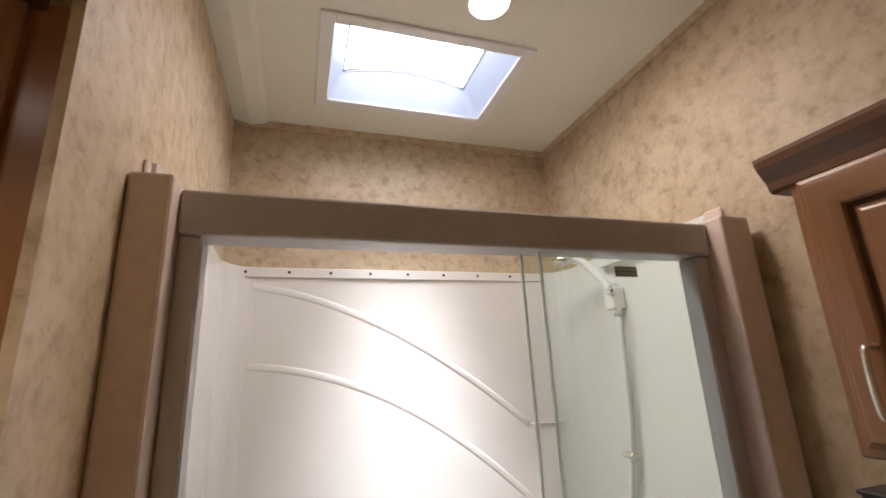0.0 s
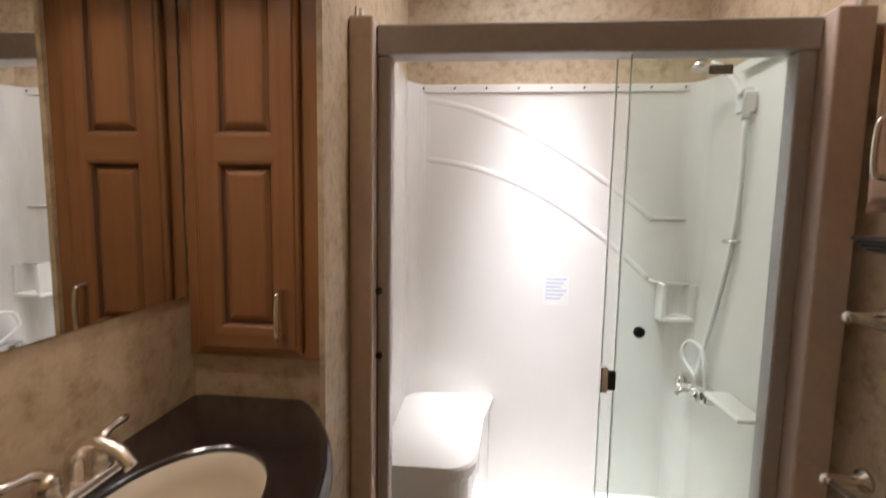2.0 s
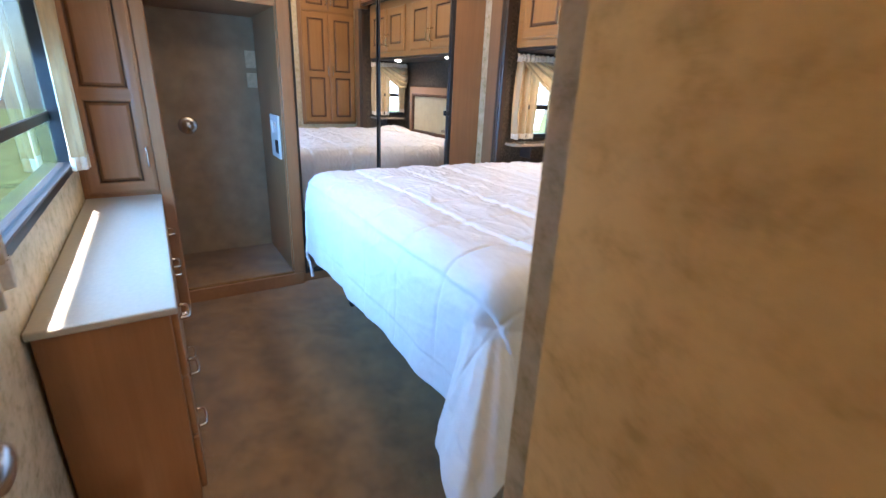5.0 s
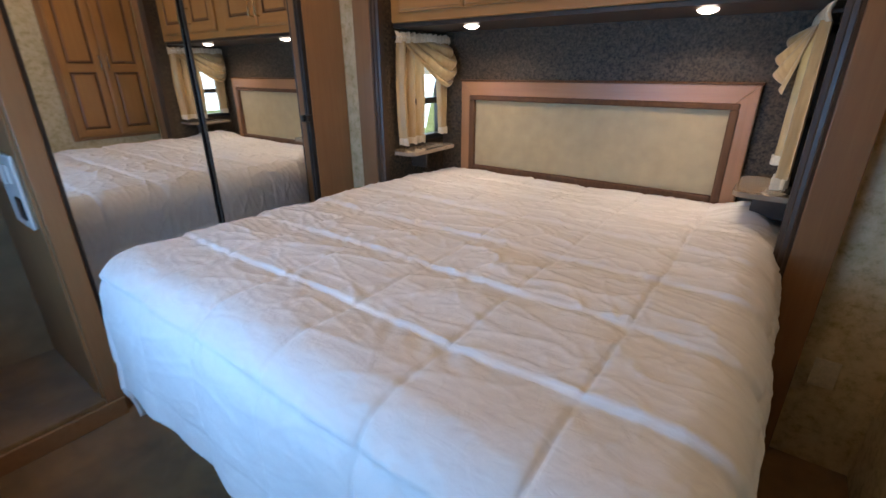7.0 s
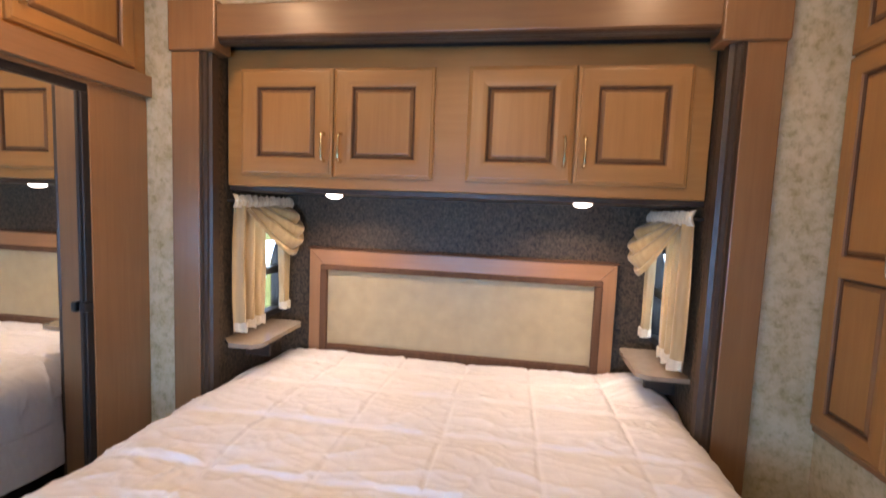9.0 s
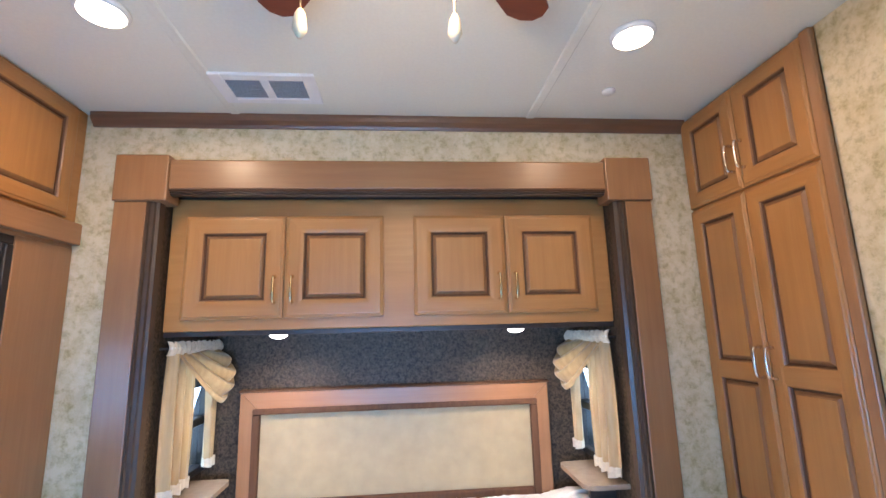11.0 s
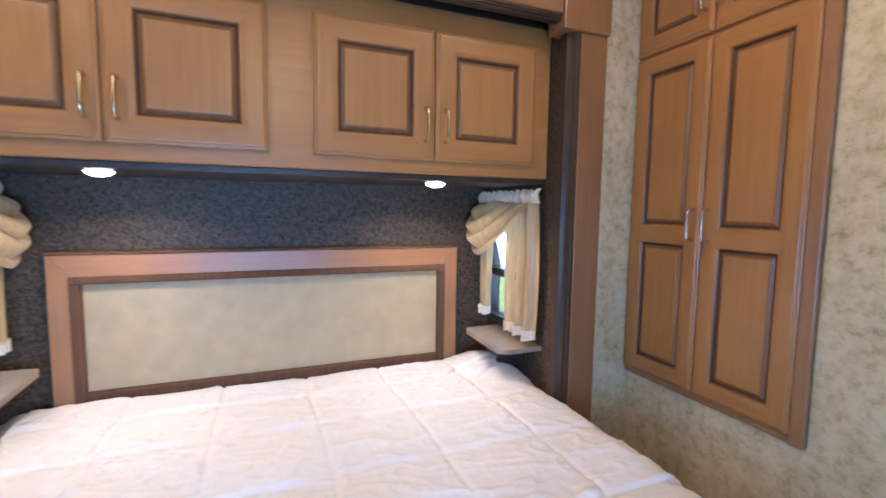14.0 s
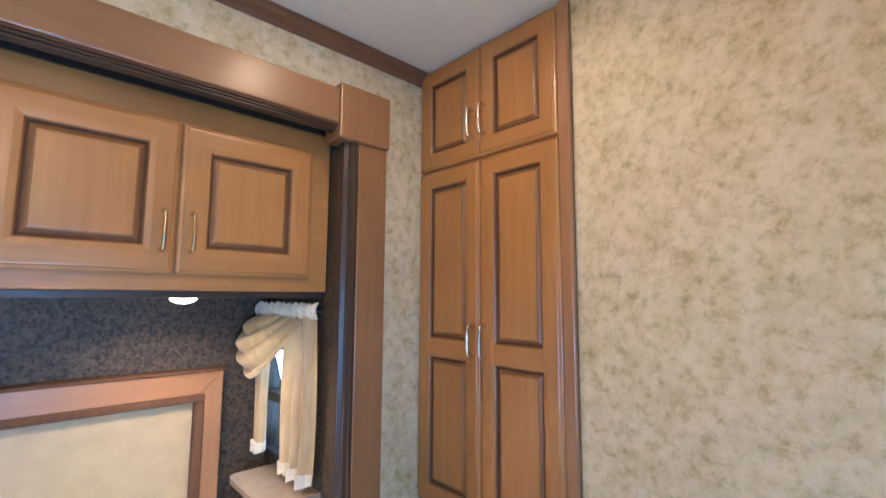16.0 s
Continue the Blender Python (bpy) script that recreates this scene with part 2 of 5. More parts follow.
def _curtain(nt, b, n, link):
    v = mapped(nt, n, link, (45, 45, 7))
    n1 = n("ShaderNodeTexNoise", Scale=1.0, Detail=4.0)
    link(v, n1.inputs["Vector"])
    r = ramp(nt, [(0.3, (0.41, 0.275, 0.12)), (0.7, (0.53, 0.375, 0.185))])
    link(n1.outputs[0], r.inputs[0])
    link(r.outputs[0], b.inputs["Base Color"])
    b.inputs["Roughness"].default_value = 0.42
    b.inputs["Sheen Weight"].default_value = 0.4
    tr = nt.nodes.new("ShaderNodeBsdfTranslucent")
    link(r.outputs[0], tr.inputs[0])
    mx = nt.nodes.new("ShaderNodeMixShader")
    mx.inputs[0].default_value = 0.12
    link(b.outputs[0], mx.inputs[1])
    link(tr.outputs[0], mx.inputs[2])
    link(mx.outputs[0], nt.nodes["Material Output"].inputs[0])
    bump(nt, n, link, b, n1.outputs[0], 0.2, 0.001)


CURTAIN = material("gold_satin", _curtain)
HEM = plain("cream_hem", (0.66, 0.58, 0.44), 0.7, var=0.1, scale=90, bstr=0.2)


def _mirror(nt, b, n, link):
    b.inputs["Base Color"].default_value = (0.86, 0.87, 0.86, 1)
    b.inputs["Metallic"].default_value, b.inputs["Roughness"].default_value = 1.0, 0.012


MIRROR = material("mirror_glass", _mirror)


def glass(name, tint, rough=0.0, ior=1.45):
    def build(nt, b, n, link):
        b.inputs["Base Color"].default_value = (*tint, 1)
        b.inputs["Transmission Weight"].default_value = 1.0
        b.inputs["Roughness"].default_value = rough
        b.inputs["IOR"].default_value = ior
    return material(name, build)


EDGE = plain("glass_edge", (0.62, 0.72, 0.66), 0.2)
GLASS = glass("shower_glass", (0.93, 0.98, 0.955), ior=1.09)
WINGLASS = glass("window_glass", (0.70, 0.81, 0.88))
TINTGLASS = glass("tinted_window_glass", (0.42, 0.55, 0.60))


def glow(name, color, strength, base=None):
    def build(nt, b, n, link):
        b.inputs["Base Color"].default_value = (*(base or color), 1)
        b.inputs["Emission Color"].default_value = (*color, 1)
        b.inputs["Emission Strength"].default_value = strength
    return material(name, build)


LENS = glow("lamp_lens", (1.0, 0.86, 0.66), 2.0)
PUCK = glow("puck_lens", (1.0, 0.94, 0.84), 3.5)
# emission stands in for daylight through the dome: strong on top, dim bluish at sides
DOME = glow("skylight_dome", (0.96, 0.98, 1.0), 6.3)
DOME_SIDE = glow("skylight_dome_side", (0.78, 0.84, 1.0), 0.36, (0.06, 0.065, 0.08))


# ================= mesh helpers =================
def make(bm, name, mat, smooth=False):
    me = bpy.data.meshes.new(name)
    bm.normal_update()
    bm.to_mesh(me)
    bm.free()
    for m in (mat if isinstance(mat, (list, tuple)) else [mat]):
        me.materials.append(m)
    if smooth:
        for p in me.polygons:
            p.use_smooth = True
    return me


def part(name, bm, mat, parent, label="", smooth=False):
    ob = new(name, make(bm, name, mat, smooth))
    ob.parent = parent
    if label:
        tagged(ob, label=label)
    return ob


def thing(name, m, label, category, group=""):
    ob = new(name)
    ob.empty_display_size = 0.05
    ob.matrix_world = m
    return tagged(ob, label=label, category=category, group=group)


def solid(name, bm, mat, label, category, group="", smooth=False, m=None, kind=""):
    ob = new(name, make(bm, name, mat, smooth))
    if m is not None:
        ob.matrix_world = m
    return tagged(ob, label=label, category=category, group=group, kind=kind)


def add_box(bm, x0, x1, y0, y1, z0, z1, bevel=0.0, seg=1, mi=0):
    r = bmesh.ops.create_cube(bm, size=1.0)
    vs = r["verts"]
    for v in vs:
        v.co = Vector(((x0 + x1) / 2 + v.co.x * (x1 - x0), (y0 + y1) / 2 + v.co.y * (y1 - y0), (z0 + z1) / 2 + v.co.z * (z1 - z0)))
    fs = {f for v in vs for f in v.link_faces}
    for f in fs:
        f.material_index = mi
    if bevel > 0:
        es = {e for v in vs for e in v.link_edges}
        bmesh.ops.bevel(bm, geom=list(es), offset=bevel, segments=seg, affect="EDGES", profile=0.5)
    return bm


def box(x0, x1, y0, y1, z0, z1, bevel=0.003, seg=1):
    return add_box(bmesh.new(), x0, x1, y0, y1, z0, z1, bevel, seg)


def lathe(profile, n=24, axis="Z", center=(0, 0, 0), bm=None):
    """Turns (radius, height) pairs round an axis."""
    bm = bm or bmesh.new()
    rings = []
    for r, h in profile:
        ring = []
        for i in range(n):
            a = 2 * math.pi * i / n
            u, w = r * math.cos(a), r * math.sin(a)
            p = {"Z": (u, w, h), "Y": (u, h, w), "X": (h, u, w)}[axis]
            ring.append(bm.verts.new(Vector(p) + Vector(center)))
        rings.append(ring)
    for a, b in zip(rings, rings[1:]):
        for i in range(n):
            bm.faces.new((a[i], a[(i + 1) % n], b[(i + 1) % n], b[i]))
    bm.faces.new(rings[0][::-1])
    bm.faces.new(rings[-1])
    bmesh.ops.recalc_face_normals(bm, faces=bm.faces)
    return bm


def tube(points, radius, n=10, bm=None, flat=1.0):
    """A round bar along points; radius a number or one per point."""
    bm = bm or bmesh.new()
    pts = [Vector(p) for p in points]
    rr = radius if isinstance(radius, (list, tuple)) else [radius] * len(pts)
    rings, up = [], None
    for i, p in enumerate(pts):
        d = (pts[min(i + 1, len(pts) - 1)] - pts[max(i - 1, 0)]).normalized()
        if up is None:
            up = Vector((0, 0, 1)) if abs(d.z) < 0.9 else Vector((1, 0, 0))
        s = d.cross(up).normalized()
        up = s.cross(d).normalized()
        rings.append([bm.verts.new(p + rr[i] * (math.cos(2 * math.pi * k / n) * s + flat * math.sin(2 * math.pi * k / n) * up)) for k in range(n)])
    for a, b in zip(rings, rings[1:]):
        for k in range(n):
            bm.faces.new((a[k], a[(k + 1) % n], b[(k + 1) % n], b[k]))
    bm.faces.new(rings[0][::-1])
    bm.faces.new(rings[-1])
    bmesh.ops.recalc_face_normals(bm, faces=bm.faces)
    return bm


def smooth_path(pts, steps=6):
    """Catmull-Rom through the points."""
    P = [Vector(p) for p in pts]
    P = [2 * P[0] - P[1]] + P + [2 * P[-1] - P[-2]]
    out = []
    for i in range(1, len(P) - 2):
        for k in range(steps):
            t = k / steps
            a, b, c, d = P[i - 1], P[i], P[i + 1], P[i + 2]
            out.append(0.5 * (2 * b + (c - a) * t + (2 * a - 5 * b + 4 * c - d) * t * t + (3 * b - a - 3 * c + d) * t ** 3))
    out.append(P[-2])
    return out


def extrude_profile(prof, a, b, axis="X", bm=None):
    """A moulding: the closed outline prof of (u, w) pairs swept from a to b along an axis."""
    bm = bm or bmesh.new()

    def at(t, u, w):
        return {"X": (t, u, w), "Y": (u, t, w), "Z": (u, w, t)}[axis]
    A = [bm.verts.new(at(a, u, w)) for u, w in prof]
    B = [bm.verts.new(at(b, u, w)) for u, w in prof]
    k = len(prof)
    for i in range(k):
        bm.faces.new((A[i], A[(i + 1) % k], B[(i + 1) % k], B[i]))
    bm.faces.new(A[::-1])
    bm.faces.new(B)
    bmesh.ops.recalc_face_normals(bm, faces=bm.faces)
    return bm


def nested(bm, rings, mats):
    """Faces between nested rectangles (u0, u1, v0, v1, depth), front towards -Y; the last is filled."""
    loops = [[bm.verts.new((u, d, v)) for u, v in ((u0, v0), (u1, v0), (u1, v1), (u0, v1))] for u0, u1, v0, v1, d in rings]
    for (a, b), mi in zip(zip(loops, loops[1:]), mats):
        for i in range(4):
            f = bm.faces.new((a[i], a[(i + 1) % 4], b[(i + 1) % 4], b[i]))
            f.material_index = mi
    f = bm.faces.new(loops[-1])
    f.material_index = mats[-1]


def pull_handle(length, reach=0.028, r=0.0052):
    """An upright arched bar pull, fixed at y = 0 and reaching to -y."""
    h = length / 2
    pts = smooth_path([(0, 0, h), (0, -reach * 0.6, h * 0.99), (0, -reach, h * 0.82), (0, -reach * 1.12, 0),
                       (0, -reach, -h * 0.82), (0, -reach * 0.6, -h * 0.99), (0, 0, -h)], 4)
    rad = [r * (1.35 if i < 3 or i > len(pts) - 4 else 1.0) for i in range(len(pts))]
    return tube(pts, rad, 8)


def panel_door(parent, u0, u1, v0, v1, y, splits=(), stile=0.052, handle=None, mats=None, hmat=None, thick=0.019, label="", hlen=0.105):
    """A cabinet door in the plane y, front towards -y: stiles, rails, raised panels, pull. splits: heights of middle rails."""
    wood_v, wood_h, inner = mats
    yf, k = y - thick, thick / 0.019
    door = part("door", box(u0 + 0.006, u1 - 0.006, y - 0.004, y, v0 + 0.006, v1 - 0.006, 0), inner, parent, label)
    # mitred frame with a rounded, stepped outer edge
    prof = ((0.0, 0.0), (0.0, -0.011), (0.003, -0.014), (0.009, -0.0155), (0.012, -0.0185), (0.017, -0.019), (stile - 0.012, -0.019), (stile, -0.0175))
    for n in range(4):
        bm = bmesh.new()
        rows = []
        for o, d in prof:
            c = [(u0 + o, v0 + o), (u1 - o, v0 + o), (u1 - o, v1 - o), (u0 + o, v1 - o)]
            rows.append([bm.verts.new((c[q][0], y + d * k, c[q][1])) for q in (n, (n + 1) % 4)])
        for a, b in zip(rows, rows[1:]):
            bm.faces.new((a[0], a[1], b[1], b[0]))
        part("rail" if n % 2 == 0 else "stile", bm, wood_h if n % 2 == 0 else wood_v, door)
    for r in splits:
        part("rail", box(u0 + stile - 0.004, u1 - stile + 0.004, yf + 0.001, y, r - stile / 2, r + stile / 2, 0.002, 1), wood_h, door)
    rails = [v0 + stile / 2, *splits, v1 - stile / 2]
    for a, b in zip(rails, rails[1:]):
        pb = bmesh.new()
        x0, x1, z0, z1 = u0 + stile, u1 - stile, a + stile / 2, b - stile / 2
        steps = ((-0.002, -0.0178), (0.004, -0.0165), (0.008, -0.012), (0.011, -0.0055), (0.015, -0.005), (0.023, -0.0115), (0.028, -0.0135), (0.032, -0.014))
        rings = [(x0 + o, x1 - o, z0 + o, z1 - o, y + d * k) for o, d in steps]
        nested(pb, rings, [0, 3, 1, 1, 3, 3, 2, 2])
        part("panel", pb, [wood_v, GLAZE, inner, STAIN], door)
    if handle:
        hu, hv = handle
        hb = pull_handle(hlen)
        bmesh.ops.translate(hb, verts=hb.verts, vec=(hu, yf, hv))
        part("handle", hb, hmat or NICKEL, door, "brushed metal bar pull", True)
    return door


def wall(name, boxes, mat, label, kind="structure"):
    bm = bmesh.new()
    for b in boxes:
        add_box(bm, *b)
    return solid(name, bm, mat, label, "wall", kind=kind)


# ================= structure =================
XW, YW, YF = -0.088, 1.665, 1.572   # bedroom wall by the bathroom, slide-out wall
XM = -2.70         # mirrored closet front
YS = -0.92         # window wall

solid("floor", box(-3.4, 2.0, -0.97, 2.215, -0.06, 0.0, 0), CARPET, "short brown carpet over the whole floor", "floor", kind="structure")
wall("ceiling", [(-3.6, 0.10, -0.97, 1.75, H, H + 0.05), (0.10, 0.725, -0.97, 1.75, HB, HB + 0.05), (1.325, 2.2, -0.97, 1.75, HB, HB + 0.05),
     (0.725, 1.325, -0.97, 0.94, HB, HB + 0.05), (0.725, 1.325, 1.338, 1.75, HB, HB + 0.05)], CEIL, "cream white vinyl ceiling panels")
bpy.data.objects["ceiling"]["category"] = "ceiling"
# slide-out wall with its wide opening
wall("wall_north", [(-2.76, -2.40, YW, YW + 0.05, 0, H), (-0.44, 0.12, YW, YW + 0.05, 0, H), (-2.40, -0.44, YW, YW + 0.05, 2.26, H)], PAPER, "cream mottled wallpaper wall round the bed recess")
wall("wall_east", [(XW, 0.03, 0.0, YW, 0, H), (0.03, 0.085, -0.257, 0.05, 0, H)], PAPER, "cream mottled wallpaper wall beside the bed")
wall("wall_south", [(-3.6, -2.37, YS - 0.05, YS, 0, H), (-0.86, 2.0, YS - 0.05, YS, 0, H), (-2.37, -0.86, YS - 0.05, YS, 0, 0.93), (-2.37, -0.86, YS - 0.05, YS, 1.95, H)], PAPER, "cream mottled wallpaper wall with the window")
# slide-out room round the head of the bed
SL, SR, SB, ST = -2.35, -0.486, 2.165, 2.26
WZ0, WZ1, WY0, WY1 = 1.03, 1.56, 1.79, 2.135
for nm, xa, xb in (("slide_wall_west", SL - 0.05, SL), ("slide_wall_east", SR, SR + 0.05)):
    wall(nm, [(xa, xb, YF + 0.03, WY0, 0, ST), (xa, xb, WY1, SB, 0, ST), (xa, xb, WY0, WY1, 0, WZ0), (xa, xb, WY0, WY1, WZ1, ST)], CHARCOAL, "charcoal embossed vinyl side wall of the bed recess")
wall("slide_wall_back", [(SL - 0.05, SR + 0.05, SB, SB + 0.05, 0, ST)], CHARCOAL, "charcoal embossed vinyl wall behind the headboard")
wall("slide_ceiling", [(SL - 0.05, SR + 0.05, YF + 0.03, SB + 0.05, ST, ST + 0.04)], CHARCOAL, "dark ceiling of the bed recess")
bpy.data.objects["slide_ceiling"]["category"] = "ceiling"
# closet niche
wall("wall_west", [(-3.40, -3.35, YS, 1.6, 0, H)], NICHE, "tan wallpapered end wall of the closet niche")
# bathroom
wall("wall_vanity", [(0.085, 0.12, -0.257, 1.572, 0, H)], PAPER_BATH, "tan mottled wallpaper wall behind the basin")
wall("wall_stub", [(0.10, 0.43, -0.30, -0.257, 0, H), (0.43, 0.475, -0.336, -0.257, 0, H)], PAPER_STUB_LIT, "wallpapered wall end beside the doorway")
wall("wall_linen", [(0.405, 0.445, 0.50, 1.53, 0, H)], PAPER_BATH, "tan mottled wallpaper wall beside the shower")
wall("wall_basin_end", [(0.12, 0.405, 0.505, 0.545, 0, H)], PAPER_BATH, "tan mottled wallpaper wall at the basin's end")
wall("corner_trim", [(0.437, 0.450, 0.470, 0.50, 0, H)], PAPER_BATH, "wallpapered corner strip beside the linen cabinet")
wall("wall_shower_back", [(0.12, 1.75, 1.525, 1.572, 0, H)], PAPER_BATH, "tan mottled wallpaper above the shower surround")
wall("wall_bath_east", [(1.69, 1.75, -1.0, 1.53, 0, H)], PAPER_BATH, "tan mottled wallpaper wall beside the shower door")
wall("wall_bath_door", [(1.02, 1.69, -0.34, -0.257, 0, H), (0.477, 1.02, -0.34, -0.257, 2.03, H)], PAPER_BATH, "tan wallpaper wall round the bathroom doorway")
wall("wall_hall", [(1.95, 2.0, -1.0, -0.3, 0, H), (1.75, 1.95, -0.335, -0.285, 0, H)], PAPER, "cream wallpaper wall closing the hall")
wall("wall_door_head", [(0.40, 0.455, -0.92, -0.345, 2.02, H)], PAPER, "wallpapered head above the bedroom doorway")

# ================= bedroom things =================
HM = (HONEY, HONEY_H, HONEY)
CM = (CHERRY, CHERRY_H, CHERRY)
BM = (BATHWOOD, BATHWOOD_H, BATHWOOD)

# wooden surround of the bed recess
sur = thing("slide_surround", pose(0, 0, 0), "stained cherry wood surround framing the bed recess", "trim")
for nm, x0, x1, xi0, xi1 in (("side_board", -2.494, -2.375, -2.375, -2.335), ("side_board", -0.456, -0.342, -0.50, -0.456)):
    part(nm, box(x0, x1, YF - 0.0, YF + 0.09, 0, 2.155, 0.004, 2), SURROUND, sur)
    sg = 1 if xi0 < -1 else -1
    a, e = (xi0, xi1) if sg > 0 else (xi1, xi0)
    prof = [(a, YF + 0.003), (a + sg * 0.010, YF + 0.001), (a + sg * 0.014, YF + 0.008), (a + sg * 0.026, YF + 0.010),
            (a + sg * 0.030, YF + 0.018), (e, YF + 0.024), (e, YF + 0.06), (a, YF + 0.06)]
    part("fluted_moulding", extrude_profile(prof, 0, 2.17, "Z"), FLUTE, sur, "dark stepped inner moulding")
part("head_board", box(-2.30, -0.535, YF - 0.0, YF + 0.09, 2.205, 2.325, 0.005, 2), SURROUND_H, sur)
for k in range(3):
    part("fluted_moulding", box(-2.30, -0.535, YF + 0.004 + 0.006 * k, YF + 0.05, 2.198 - 0.007 * k, 2.205 - 0.007 * k - 0.001, 0.002, 1), FLUTE if k else GLAZE, sur)
for x0, x1 in ((-2.498, -2.299), (-0.537, -0.337)):
    part("corner_block", box(x0, x1, YF - 0.012, YF + 0.09, 2.155, 2.342, 0.006, 2), SURROUND, sur, "square corner block")

# overhead cabinet
oh = thing("overhead_cabinet", pose(-1.417, 1.70, 1.655), "honey maple overhead cabinet with four raised panel doors", "cabinet")
part("body", box(-0.925, 0.925, 0, 0.44, 0, 0.545, 0.004), HONEY_H, oh)
part("under_board", box(-0.93, 0.93, 0.02, 0.44, -0.02, 0, 0.002), ESPRESSO, oh)
# dark strip in place of the shadowed gap below the header
part("top_filler", box(-0.98, 0.98, 0.03, 0.44, 0.545, 0.60, 0.002), ESPRESSO, oh)
for u0, u1, hu in ((-0.858, -0.463, -0.495), (-0.457, -0.058, -0.425), (0.07, 0.46, 0.428), (0.466, 0.855, 0.498)):
    panel_door(oh, u0, u1, 0.045, 0.467, 0.0, handle=(hu, 0.16), mats=HM, hmat=BRASS, stile=0.068)

# puck lamps below it
def puck(x, y, z):
    t = thing("puck_light", pose(x, y, z), "small round glowing puck light under the cabinet", "light", "puck lights over the bed")
    part("rim", lathe([(0.034, 0), (0.042, -0.001), (0.043, -0.004), (0.040, -0.007), (0.036, -0.006)], 24), NICKEL, t, smooth=True)
    part("lens", lathe([(0.037, -0.005), (0.037, -0.008), (0.034, -0.012), (0.024, -0.018), (0.012, -0.0215), (0.004, -0.022)], 24), PUCK, t, "glowing frosted lens", True)


puck(-1.935, 1.85, 1.640)
puck(-0.888, 1.85, 1.640)

# headboard
hb = thing("headboard", pose(-1.424, 2.145, 0.60), "cherry framed headboard with a beige vinyl panel", "headboard")
part("panel", box(-0.66, 0.66, -0.012, 0.02, 0.0, 0.68, 0.004), LEATHER, hb, "beige vinyl padded panel")
def mitred(outline, y0, y1, bevel=0.004):
    """A board of the given front outline of (x, z) corners, from y0 to y1."""
    bm = bmesh.new()
    a = [bm.verts.new((x, y0, z)) for x, z in outline]
    b = [bm.verts.new((x, y1, z)) for x, z in outline]
    k = len(outline)
    for i in range(k):
        bm.faces.new((a[i], a[(i + 1) % k], b[(i + 1) % k], b[i]))
    bm.faces.new(a)
    bm.faces.new(b[::-1])
    bmesh.ops.recalc_face_normals(bm, faces=bm.faces)
    bmesh.ops.bevel(bm, geom=list(bm.edges), offset=bevel, segments=2, affect="EDGES", profile=0.5)
    return bm


part("rail", mitred([(-0.75, 0.768), (0.75, 0.768), (0.668, 0.686), (-0.668, 0.686)], -0.028, 0.02), CHERRY_H, hb)
for q in (-1, 1):
    part("stile", mitred([(q * 0.75, 0), (q * 0.668, 0), (q * 0.668, 0.686), (q * 0.75, 0.768)], -0.028, 0.02), CHERRY, hb)
part("inner_moulding", box(-0.655, 0.655, -0.034, 0.0, 0.225, 0.280, 0.007, 2), GLAZE, hb, "dark glazed inner moulding")
for b in ((-0.69, 0.69, -0.036, 0.0, 0.662, 0.690), (-0.69, -0.655, -0.036, 0.0, 0, 0.664), (0.655, 0.69, -0.036, 0.0, 0, 0.664)):
    part("inner_moulding", box(*b, 0.007, 2), GLAZE, hb, "dark glazed inner moulding")
part("cap_moulding", box(-0.757, 0.757, -0.034, 0.02, 0.764, 0.776, 0.004, 2), GLAZE, hb)


